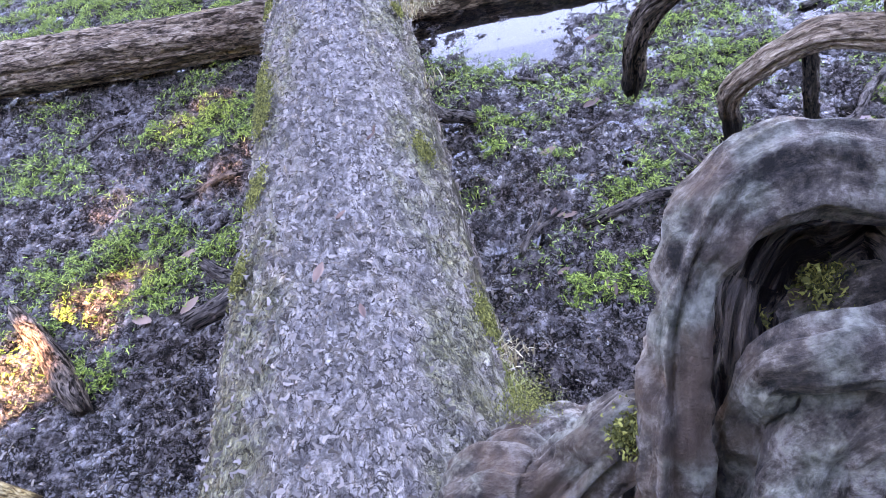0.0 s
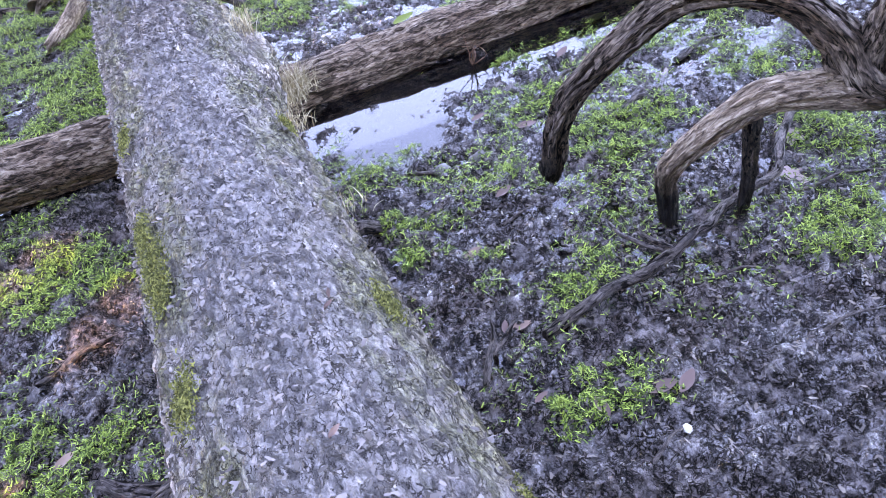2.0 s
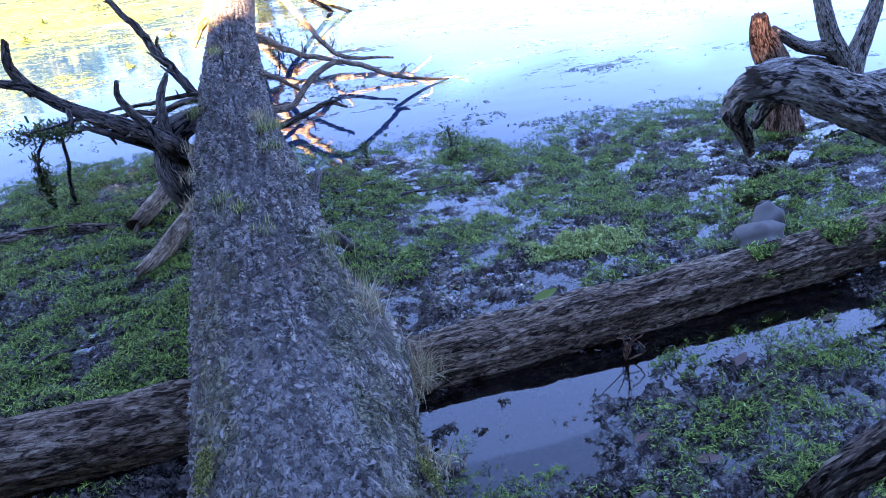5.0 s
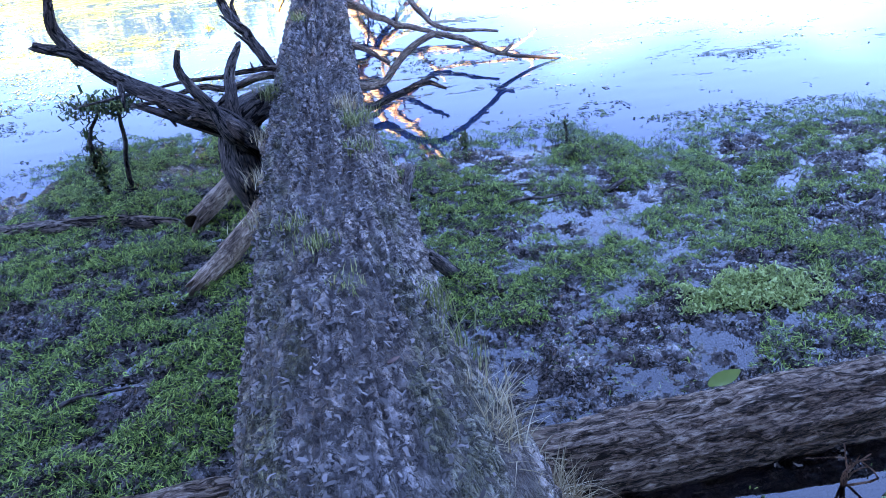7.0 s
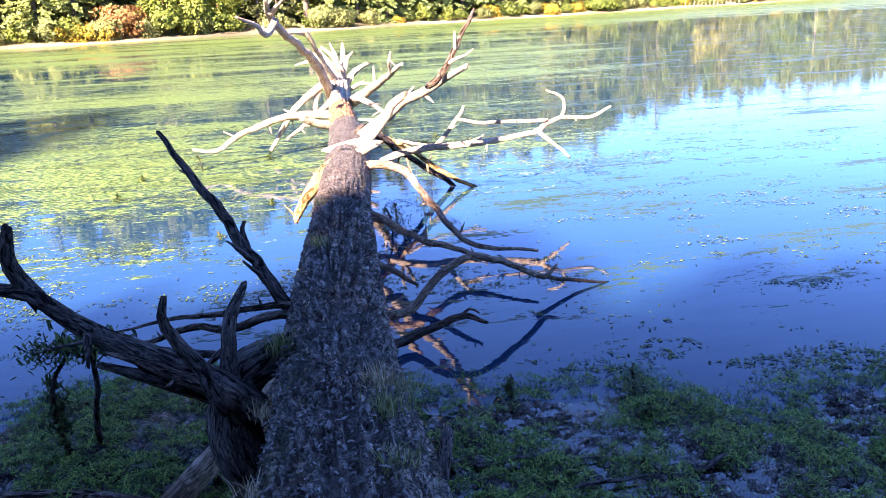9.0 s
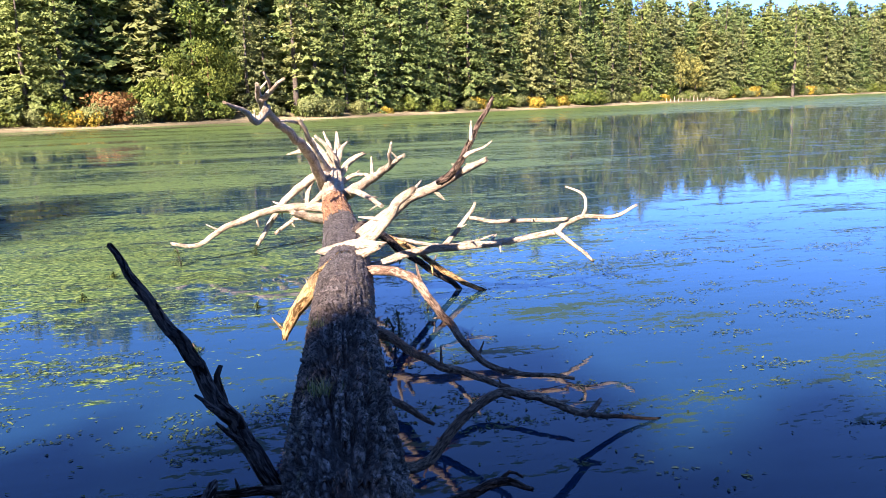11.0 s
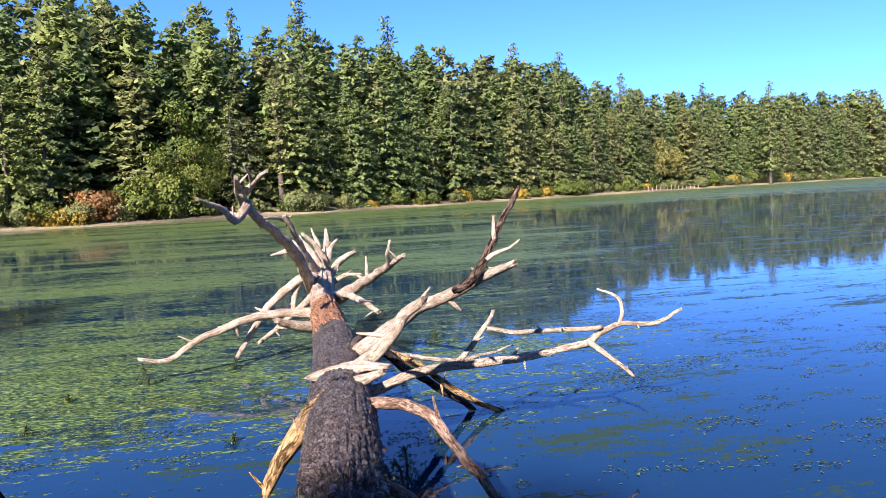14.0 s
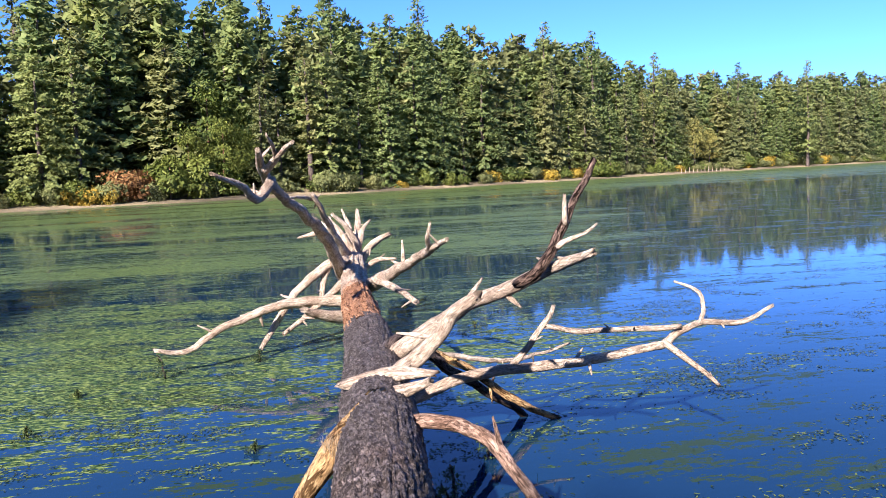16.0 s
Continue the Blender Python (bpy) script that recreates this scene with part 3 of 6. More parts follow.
pool = raw("puddle", np.stack([px_, py_, np.full(px_.shape, PUDDLE_Z)], -1).reshape(-1, 3), faces, POOL, None)
tagged(pool, "still puddle reflecting the sky beside the log", "puddle", kind="structure")
tagged(film_water, "thin clear water lying in hollows of the mud", "puddle", kind="structure")

# ---- the fallen tree ----
AXIS_Y = np.array([0.1, 0.5, 1.0, 2.0, 4.5, 7.0, 9.5, 12.0, 13.3, 15.0, 17.0, 18.3])
AXIS_X = np.array([-0.28, -0.28, -0.29, -0.25, -0.21, -0.14, 0.05, 0.285, 0.375, 0.425, 0.51, 0.63])
AXIS_Z = np.array([0.42, 0.40, 0.37, 0.327, 0.249, 0.176, 0.125, 0.13, 0.18, 0.215, 0.235, 0.46])
AXIS_R = np.array([0.46, 0.43, 0.39, 0.345, 0.290, 0.25, 0.232, 0.238, 0.212, 0.198, 0.180, 0.155])

fallen = thing("fallen_tree", (-0.2, 4.5, -0.2), "large fallen conifer trunk with furrowed bark, moss and bleached broken branches", "fallen tree")


def trunk_piece(name, y0, y1, seg, step, bark, mat, label):
    yy = np.arange(y0, y1 + step * 0.5, step)
    s = 0.55
    soft = lambda col: sum(np.interp(yy + o * s, AXIS_Y, col) for o in (-1, -0.5, 0, 0.5, 1)) / 5
    pts = np.stack([soft(AXIS_X), yy, soft(AXIS_Z)], 1)
    rad = soft(AXIS_R) * (1 if bark else 0.93)
    tn, sd, up = frames_along(pts)
    ang = np.linspace(0, 2 * math.pi, seg, endpoint=False)
    A, Y = np.meshgrid(ang, yy)
    arc = A / (2 * math.pi)
    R = np.broadcast_to(rad[:, None], A.shape).copy()
    ca, sa = np.cos(A), np.sin(A)
    R *= 1 + 0.10 * (fbm(Y * 0.7, ca * 1.2, sa * 1.2, 3, 3) - 0.5)
    # a root buttress swells the flank near the cross log, and another rib runs on past it
    R += 0.10 * np.exp(-((Y - 3.75) / 0.4) ** 2) * np.exp(-((A - 0.15) / 0.35) ** 2)
    R += 0.04 * np.exp(-((Y - 5.2) / 0.8) ** 2) * np.exp(-((A - 0.25) / 0.2) ** 2)
    # dried mud on the lower trunk; past y 9.3 only a paler grey-brown tone
    caked = smooth(0.1, 0.75, sa + 0.6 * (fbm(Y * 2.2, ca * 2, sa * 2, 3, 17) - 0.5)) * (1 - 0.8 * smooth(2.6, 4.4, Y)) * (1 - smooth(6.4, 9.0, Y)) + 0.8 * smooth(9.3, 11.0, Y) * smooth(-0.4, 0.3, sa)
    rnd = np.zeros(Y.shape)
    if bark:
        # ridges that run along the trunk and fork, cut across here and there; small chips on them
        warp = (fbm(Y * 5, ca * 4, sa * 4, 3, 7) - 0.5) * 1.6
        along = 1 - np.abs(2 * fbm(Y * 2.4 + 0.4 * warp, ca * 7.5 + 0.25 * warp, sa * 7.5, 3, 51) - 1)
        furrow = smooth(0.76, 0.94, along)
        across = smooth(0.84, 0.97, 1 - np.abs(2 * fbm(Y * 9 + warp, ca * 5, sa * 5, 2, 57) - 1))
        n2 = 90
        g1, g2, rnd = cells(Y * 24 + 1.4 * warp, arc * n2 + 1.2 * warp, 61, n2)
        chip = smooth(0.0, 0.4, g2 - g1) * rnd
        deep = (0.014 + 0.026 * smooth(3.2, 7.0, Y)) * (1 - 0.45 * caked) * (1 - 0.65 * smooth(8.6, 10.5, Y))
        R += -deep * np.maximum(furrow, 0.7 * across) + (chip - 0.3) * 0.011 + (fbm(Y * 26, ca * 16, sa * 16, 3, 71) - 0.5) * 0.016
        # furrow strength, used by the bark colour to paint shade into the furrows
        rnd = np.maximum(furrow, 0.6 * across) * (1 - 0.6 * smooth(8.6, 10.5, Y))
    else:
        R += (vnoise(Y * 1.2, ca * 7, sa * 7, 5) - 0.5) * 0.05 + (fbm(Y * 5, ca * 9, sa * 9, 3, 9) - 0.5) * 0.03
    V = pts[:, None, :] + sd[:, None, :] * (R * ca)[..., None] + up[:, None, :] * (R * sa)[..., None]
    flank = np.exp(-((A - 2.32) / 0.45) ** 2) * (1 - 0.7 * smooth(4.5, 8.5, Y)) + 0.95 * (1 - smooth(0.95, 1.3, A)) * (1 - 0.7 * smooth(3.0, 6.5, Y))
    moss = smooth(0.36, 0.66, fbm(Y * 7, ca * 5, sa * 5, 5, 81) + 0.24 * (flank - 0.75)) * smooth(0.1, 0.55, flank) * 0.8
    wood = np.stack([Y, R * ca, R * sa], -1).reshape(-1, 3)
    n = len(yy)
    i, j = np.meshgrid(np.arange(n - 1), np.arange(seg), indexing="ij")
    j2 = (j + 1) % seg
    quads = np.stack([i * seg + j, i * seg + j2, (i + 1) * seg + j2, (i + 1) * seg + j], -1).reshape(-1, 4).tolist()
    quads += [[q for q in range(seg)], [(n - 1) * seg + q for q in range(seg - 1, -1, -1)]]
    ob = raw(name, V.reshape(-1, 3) - np.array(fallen.location), quads, mat, fallen, label, [("wood", wood), ("moss", moss.ravel()), ("caked", caked.ravel()), ("furrowed", rnd.ravel()), ("soaked", np.zeros(V.size // 3))])
    return ob


trunk_piece("trunk", 0.25, 7.0, 210, 0.0175, True, BARK, "grey furrowed bark caked with dried mud and moss")
trunk_piece("upper_trunk", 7.0, 13.9, 180, 0.024, True, BARK, "dark blocky furrowed bark")
trunk_piece("stripped_trunk", 13.7, 16.2, 96, 0.03, False, ORANGE_WOOD, "bark-stripped rusty orange wood")
trunk_piece("bare_top", 15.9, 18.4, 96, 0.03, False, PALE_WOOD, "bleached bare top of the trunk")

LIT = dict(seg=12, step=0.04, lump=0.14, groove=0.10, jag=1.2)


def tree_branch(ctrl, mat=PALE_WOOD, label="bleached broken branch", seed=0, **more):
    shape = {**LIT, **more}
    shape.setdefault("wobble", 0.05)
    made = branch("branch", ctrl, mat, fallen, label, (WATER_Z + 0.02, WATER_Z + 0.25), seed=seed, **shape)
    path, g = glide(ctrl, 0.05), np.random.default_rng(seed + 900)
    for k in range(min(5, len(path) // 9)):
        i = int(g.uniform(0.25, 0.95) * len(path))
        p, r = path[i, :3], path[i, 3]
        d = g.normal(0, 1, 3) + (0, 0, 0.3)
        d /= np.linalg.norm(d)
        ln = g.uniform(1.8, 5.0) * r
        stub = [(*p, r * 0.5), (*(p + d * (r + ln * 0.4)), r * 0.36), (*(p + d * (r + ln)), r * 0.15)]
        branch("twig_stub", stub, mat, made, "", (WATER_Z + 0.02, WATER_Z + 0.25), seg=7, step=0.03, seed=k, jag=1.5)
    return made


# upper crown, bleached
tree_branch([(0.46, 17.6, 0.18, 0.093), (0.22, 16.78, 0.81, 0.075), (0.0, 15.96, 1.14, 0.06), (-0.24, 15.14, 1.39, 0.05), (-0.42, 14.32, 1.63, 0.045), (-0.44, 13.5, 1.84, 0.022)], seed=1)
tree_branch([(-0.40, 13.9, 1.68, 0.036), (-0.27, 13.55, 1.80, 0.025), (-0.16, 13.2, 1.88, 0.016)], seed=2)
tree_branch([(-0.29, 13.6, 1.78, 0.02), (-0.32, 13.4, 1.88, 0.014), (-0.36, 13.3, 1.96, 0.008)], seed=3)
tree_branch([(-0.36, 14.0, 1.58, 0.05), (-0.47, 13.6, 1.44, 0.036), (-0.58, 13.3, 1.57, 0.026), (-0.77, 13.0, 1.66, 0.014)], seed=4)
tree_branch([(0.51, 18.0, 0.50, 0.072), (0.31, 17.5, 0.91, 0.052), (0.06, 17.0, 1.42, 0.028)], seed=5)
tree_branch([(0.10, 17.2, 1.34, 0.03), (-0.07, 16.8, 1.38, 0.022), (-0.24, 16.5, 1.39, 0.014)], seed=6)
tree_branch([(0.42, 16.8, 0.06, 0.078), (-0.12, 16.68, 0.10, 0.066), (-0.42, 16.55, 0.10, 0.056), (-0.80, 16.43, 0.0, 0.048), (-1.12, 16.3, -0.1, 0.041), (-1.49, 16.18, -0.3, 0.034), (-1.80, 16.05, -0.23, 0.022)], seed=7)
tree_branch([(0.45, 17.4, 0.50, 0.075), (0.17, 17.24, 0.46, 0.064), (-0.11, 17.08, 0.26, 0.056), (-0.32, 16.92, 0.06, 0.048), (-0.54, 16.76, -0.25, 0.04), (-0.67, 16.6, -0.42, 0.028)], seed=8)
tree_branch([(0.38, 17.0, 0.27, 0.05), (0.02, 16.7, 0.02, 0.038), (-0.38, 16.4, -0.22, 0.026)], seed=9)
tree_branch([(0.30, 16.0, 0.0, 0.075), (0.08, 15.8, 0.06, 0.06), (-0.14, 15.6, 0.18, 0.035)], seed=10)
tree_branch([(0.22, 17.3, 0.46, 0.05), (0.14, 17.2, 0.25, 0.04), (0.10, 17.1, 0.02, 0.03)], seed=48)
for k, ctrl in enumerate([
        [(0.66, 18.2, 0.46, 0.085), (0.72, 18.4, 0.82, 0.055), (0.74, 18.6, 1.12, 0.022)],
        [(0.61, 18.2, 0.52, 0.06), (0.44, 18.2, 0.85, 0.04), (0.30, 18.2, 1.05, 0.02)],
        [(0.70, 18.2, 0.40, 0.06), (0.91, 18.2, 0.66, 0.045), (1.15, 18.2, 0.77, 0.03)],
        [(0.69, 18.2, 0.55, 0.05), (0.76, 18.3, 0.82, 0.034), (0.90, 18.4, 0.97, 0.015)],
        [(0.70, 18.2, 0.50, 0.06), (0.57, 18.1, 0.85, 0.042), (0.35, 18.0, 1.10, 0.02)],
        [(0.60, 18.3, 0.50, 0.05), (0.60, 18.5, 0.86, 0.036), (0.52, 18.6, 1.14, 0.014)],
        [(0.72, 18.1, 0.30, 0.05), (0.95, 18.0, 0.42, 0.036), (1.18, 17.9, 0.44, 0.02)]]):
    tree_branch(ctrl, seed=11 + k, jag=2.2, lump=0.25, groove=0.2)
tree_branch([(0.58, 16.6, 0.20, 0.095), (0.87, 16.0, 0.45, 0.073), (1.03, 15.4, 0.64, 0.056), (1.14, 14.8, 0.82, 0.042), (1.22, 14.2, 0.97, 0.022)], seed=18)
tree_branch([(1.13, 14.75, 0.80, 0.032), (1.08, 14.5, 0.98, 0.024), (1.10, 14.4, 1.12, 0.014)], seed=19)
tree_branch([(0.72, 16.2, 0.38, 0.05), (0.93, 15.5, 0.33, 0.036), (1.02, 15.0, 0.27, 0.028)], seed=20)
# raised pair of limbs
tree_branch([(0.38, 12.6, 0.24, 0.07), (0.70, 12.26, 0.49, 0.060), (0.90, 11.92, 0.72, 0.052), (1.12, 11.58, 0.87, 0.043), (1.27, 11.24, 1.01, 0.034), (1.38, 10.9, 1.12, 0.022)], seed=21, jag=2.5)
tree_branch([(0.30, 11.95, 0.20, 0.065), (0.61, 11.73, 0.52, 0.052), (0.76, 11.57, 0.74, 0.044), (0.86, 11.44, 0.84, 0.034)], seed=22)
tree_branch([(1.08, 11.3, 0.92, 0.034), (1.20, 11.18, 1.03, 0.032), (1.33, 11.21, 1.24, 0.028), (1.42, 11.24, 1.41, 0.024), (1.55, 11.27, 1.62, 0.017)], BROWN_WOOD, "brown upright broken limb", seed=23)
tree_branch([(1.26, 11.12, 1.14, 0.018), (1.37, 11.1, 1.2, 0.013), (1.49, 11.1, 1.26, 0.007)], seed=24)
tree_branch([(1.34, 11.2, 1.26, 0.017), (1.33, 11.2, 1.35, 0.013), (1.34, 11.2, 1.43, 0.008)], seed=25)
tree_branch([(0.12, 11.75, 0.30, 0.06), (0.37, 11.68, 0.35, 0.050), (0.60, 11.6, 0.36, 0.022)], PALE_WOOD, "split bleached branch stub", seed=26, jag=2.5, groove=0.25)
tree_branch([(0.28, 11.5, 0.26, 0.055), (0.40, 11.4, 0.33, 0.040), (0.52, 11.3, 0.39, 0.022)], seed=27, jag=2)
# long low branch reaching out over the water
tree_branch([(0.45, 12.4, -0.02, 0.055), (0.63, 12.4, 0.0, 0.047), (0.92, 12.39, 0.10, 0.042), (1.35, 12.38, 0.14, 0.040), (1.73, 12.37, 0.15, 0.037), (2.12, 12.36, 0.18, 0.034), (2.48, 12.34, 0.24, 0.032), (2.59, 12.33, 0.32, 0.028), (2.79, 12.32, 0.38, 0.025), (3.11, 12.31, 0.36, 0.022), (3.37, 12.3, 0.47, 0.013)], seed=28, seg=10)
tree_branch([(1.30, 12.4, 0.14, 0.028), (1.49, 12.4, 0.35, 0.023), (1.61, 12.4, 0.49, 0.02), (1.65, 12.4, 0.58, 0.013)], seed=29, seg=9)
tree_branch([(1.59, 12.4, 0.43, 0.021), (1.92, 12.37, 0.37, 0.021), (2.30, 12.33, 0.37, 0.021), (2.60, 12.3, 0.37, 0.020)], seed=30, seg=9)
tree_branch([(2.77, 12.3, 0.38, 0.019), (2.83, 12.37, 0.49, 0.017), (2.82, 12.43, 0.60, 0.015), (2.66, 12.5, 0.68, 0.009)], seed=31, seg=8)
tree_branch([(2.48, 12.3, 0.25, 0.028), (2.63, 12.2, 0.12, 0.023), (2.80, 12.1, -0.05, 0.014)], seed=32, seg=9)
# low branches that dip into the water
tree_branch([(0.45, 12.7, 0.30, 0.05), (0.65, 12.8, 0.30, 0.042), (0.83, 12.9, 0.19, 0.038), (1.14, 13.0, 0.0, 0.034), (1.50, 13.1, -0.29, 0.032), (1.76, 13.2, -0.46, 0.029), (2.06, 13.3, -0.61, 0.022)], YELLOW_WOOD, "yellowed branch dipping into the water", seed=33)
tree_branch([(0.85, 12.9, 0.18, 0.022), (1.53, 13.15, 0.02, 0.019), (2.12, 13.4, 0.06, 0.010)], seed=34, seg=8)
tree_branch([(0.40, 12.5, 0.30, 0.05), (0.56, 12.6, 0.38, 0.044), (0.98, 12.95, 0.02, 0.039), (1.52, 13.3, -0.39, 0.033), (1.75, 13.45, -0.62, 0.03)], DARK_WOOD, "dark soaked branch", seed=35)
# seeds 36 to 39 and 42: the tan tone paints in the sun on them
tree_branch([(0.25, 11.2, 0.16, 0.048), (0.46, 11.02, 0.24, 0.042), (0.72, 10.73, 0.22, 0.036), (0.88, 10.45, 0.0, 0.031), (1.06, 10.17, -0.25, 0.027), (1.21, 9.95, -0.33, 0.023), (1.64, 9.6, -0.32, 0.012)], TAN_WOOD, "bent branch in sunlit tan arching to the water", seed=36)
tree_branch([(0.08, 8.6, -0.22, 0.04), (0.22, 8.6, -0.34, 0.036), (0.45, 8.7, -0.36, 0.032), (0.67, 8.8, -0.18, 0.029), (0.98, 8.9, -0.10, 0.027), (1.36, 9.0, -0.27, 0.024), (1.54, 9.1, -0.38, 0.021), (1.67, 9.2, -0.33, 0.012)], TAN_WOOD, "branch in sunlit tan low over the water", seed=37, seg=9)
tree_branch([(1.50, 9.15, -0.38, 0.02), (1.85, 9.25, -0.49, 0.015), (2.14, 9.3, -0.55, 0.007)], TAN_WOOD, "thin twig touching the water", seed=38, seg=8)
tree_branch([(0.30, 10.6, -0.10, 0.05), (0.56, 10.4, -0.21, 0.038), (0.62, 10.0, -0.19, 0.031), (0.85, 9.6, -0.20, 0.025), (1.05, 9.2, -0.18, 0.016)], TAN_WOOD, "branch in sunlit tan low over the water", seed=39, seg=9)
tree_branch([(0.02, 8.05, -0.20, 0.04), (0.21, 8.0, -0.30, 0.031), (0.45, 8.0, -0.23, 0.026), (0.67, 8.0, -0.17, 0.022), (0.82, 8.0, -0.24, 0.011)], DARK_WOOD, "dark bent branch over the water", seed=40, seg=9)
tree_branch([(0.66, 8.0, -0.18, 0.012), (0.71, 8.0, -0.14, 0.009), (0.77, 8.0, -0.17, 0.006)], DARK_WOOD, "dark twig", seed=41, seg=7)
tree_branch([(0.10, 9.3, -0.05, 0.04), (0.27, 9.3, -0.17, 0.028), (0.48, 9.25, -0.31, 0.021), (0.57, 9.2, -0.37, 0.011)], TAN_WOOD, "short branch in sunlit tan", seed=42, seg=9)
tree_branch([(0.18, 11.25, 0.28, 0.07), (0.0, 11.0, 0.20, 0.075), (-0.14, 10.87, 0.07, 0.064), (-0.27, 10.73, -0.06, 0.048), (-0.31, 10.6, -0.14, 0.02)], YELLOW_WOOD, "split yellow branch stub", seed=43, jag=3, groove=0.25)
# dark stump of a limb with its prongs
tree_branch([(-0.22, 6.75, 0.26, 0.10), (-0.37, 6.7, 0.27, 0.085), (-0.51, 6.6, 0.24, 0.088), (-0.58, 6.5, 0.12, 0.095), (-0.56, 6.45, -0.05, 0.10), (-0.50, 6.5, -0.25, 0.09)], DARK_WOOD, "dark gnarled limb stump", seed=44, lump=0.28, groove=0.2)
tree_branch([(-0.50, 6.45, 0.15, 0.075), (-0.60, 6.45, 0.25, 0.066), (-0.71, 6.49, 0.31, 0.056), (-0.85, 6.53, 0.39, 0.049), (-1.04, 6.58, 0.47, 0.043), (-1.18, 6.62, 0.57, 0.037), (-1.30, 6.66, 0.65, 0.031), (-1.46, 6.7, 0.69, 0.024)], DARK_WOOD, "long dark broken limb", seed=45)
tree_branch([(-1.27, 6.68, 0.62, 0.034), (-1.33, 6.67, 0.76, 0.03), (-1.32, 6.65, 0.91, 0.02)], DARK_WOOD, "dark broken limb end", seed=46, jag=2)
tree_branch([(-0.56, 6.4, 0.22, 0.05), (-0.61, 6.4, 0.28, 0.036), (-0.80, 6.43, 0.36, 0.024), (-1.0, 6.45, 0.46, 0.007)], BROWN_WOOD, "split brown limb end", seed=47)
tree_branch([(-0.58, 6.4, 0.20, 0.045), (-0.65, 6.4, 0.33, 0.034), (-0.74, 6.43, 0.48, 0.025), (-0.78, 6.45, 0.58, 0.019), (-0.77, 6.48, 0.65, 0.012)], DARK_WOOD, "dark upright prong", seed=49, seg=9)
tree_branch([(-0.55, 6.45, 0.14, 0.05), (-0.57, 6.5, 0.27, 0.037), (-0.58, 6.59, 0.43, 0.031), (-0.55, 6.67, 0.51, 0.025), (-0.50, 6.76, 0.57, 0.015)], DARK_WOOD, "dark upright prong", seed=50, seg=9)
tree_branch([(-0.20, 7.4, 0.10, 0.048), (-0.33, 7.5, 0.18, 0.038), (-0.52, 7.61, 0.43, 0.033), (-0.64, 7.71, 0.62, 0.027), (-0.79, 7.81, 0.83, 0.022), (-0.94, 7.92, 1.08, 0.013)], DARK_WOOD, "tall dark slanting prong", seed=51, wobble=0.11, seg=10)
tree_branch([(-0.53, 7.66, 0.42, 0.022), (-0.55, 7.7, 0.53, 0.016), (-0.54, 7.7, 0.61, 0.010)], DARK_WOOD, "dark twig", seed=52, seg=7)
tree_branch([(-0.51, 7.6, 0.42, 0.017), (-0.59, 7.6, 0.50, 0.012), (-0.63, 7.6, 0.54, 0.005)], DARK_WOOD, "dark twig", seed=53, seg=7)
tree_branch([(-0.20, 7.15, 0.22, 0.03), (-0.39, 7.2, 0.26, 0.024), (-0.62, 7.25, 0.20, 0.02), (-0.84, 7.3, 0.20, 0.017), (-1.08, 7.35, 0.13, 0.013), (-1.50, 7.4, 0.14, 0.007)], BROWN_WOOD, "thin brown side branch", seed=54, seg=8)
tree_branch([(-0.20, 7.25, 0.24, 0.02), (-0.39, 7.3, 0.27, 0.017), (-0.85, 7.4, 0.22, 0.012), (-1.22, 7.5, 0.15, 0.005)], BROWN_WOOD, "thin brown side branch", seed=55, seg=7)
tree_branch([(-0.60, 6.9, 0.20, 0.02), (-0.99, 7.0, 0.24, 0.016), (-1.12, 7.1, 0.28, 0.012), (-1.5, 7.2, 0.20, 0.006)], DARK_WOOD, "thin dark side branch", seed=56, seg=7)
tree_branch([(-1.40, 7.35, 0.14, 0.010), (-1.50, 7.3, -0.01, 0.012), (-1.51, 7.32, -0.24, 0.014), (-1.46, 7.36, -0.60, 0.016)], DARK_WOOD, "dark branch drooping to the mud", seed=57, seg=8)
tree_branch([(-1.30, 7.4, 0.12, 0.012), (-1.34, 7.42, -0.1, 0.014), (-1.38, 7.45, -0.58, 0.018)], DARK_WOOD, "dark branch drooping to the mud", seed=58, seg=8)
tree_branch([(-0.28, 6.55, -0.06, 0.075), (-0.50, 6.36, -0.20, 0.066), (-0.66, 6.17, -0.28, 0.058), (-0.85, 5.88, -0.32, 0.045)], TAN_WOOD, "brown broken lower stub", seed=59, jag=2)
tree_branch([(-0.28, 7.35, -0.02, 0.075), (-0.52, 7.15, -0.20, 0.066), (-0.70, 6.97, -0.28, 0.062), (-0.90, 6.70, -0.36, 0.055)], TAN_WOOD, "brown broken lower stub", seed=60, jag=2)
tree_branch([(-0.30, 2.1, 0.10, 0.06), (-0.72, 2.02, 0.02, 0.046), (-0.92, 1.96, 0.0, 0.036)], DARK_WOOD, "dark broken stub near the ground", seed=61, jag=2)
tree_branch([(-0.70, 2.06, 0.02, 0.035), (-0.80, 2.1, 0.05, 0.03), (-0.86, 2.13, 0.10, 0.02)], DARK_WOOD, "dark broken stub near the ground", seed=62, seg=9)
tree_branch([(-0.10, 5.6, -0.1, 0.06), (0.22, 5.75, -0.25, 0.04), (0.42, 5.68, -0.38, 0.034), (0.66, 5.62, -0.44, 0.022)], DARK_WOOD, "dark root snaking onto the mud", seed=63, seg=9)
tree_branch([(0.0, 2.98, 0.0, 0.06), (0.15, 3.0, -0.12, 0.04), (0.33, 3.02, -0.22, 0.028)], DARK_WOOD, "dark stub in the mud", seed=64, seg=9)


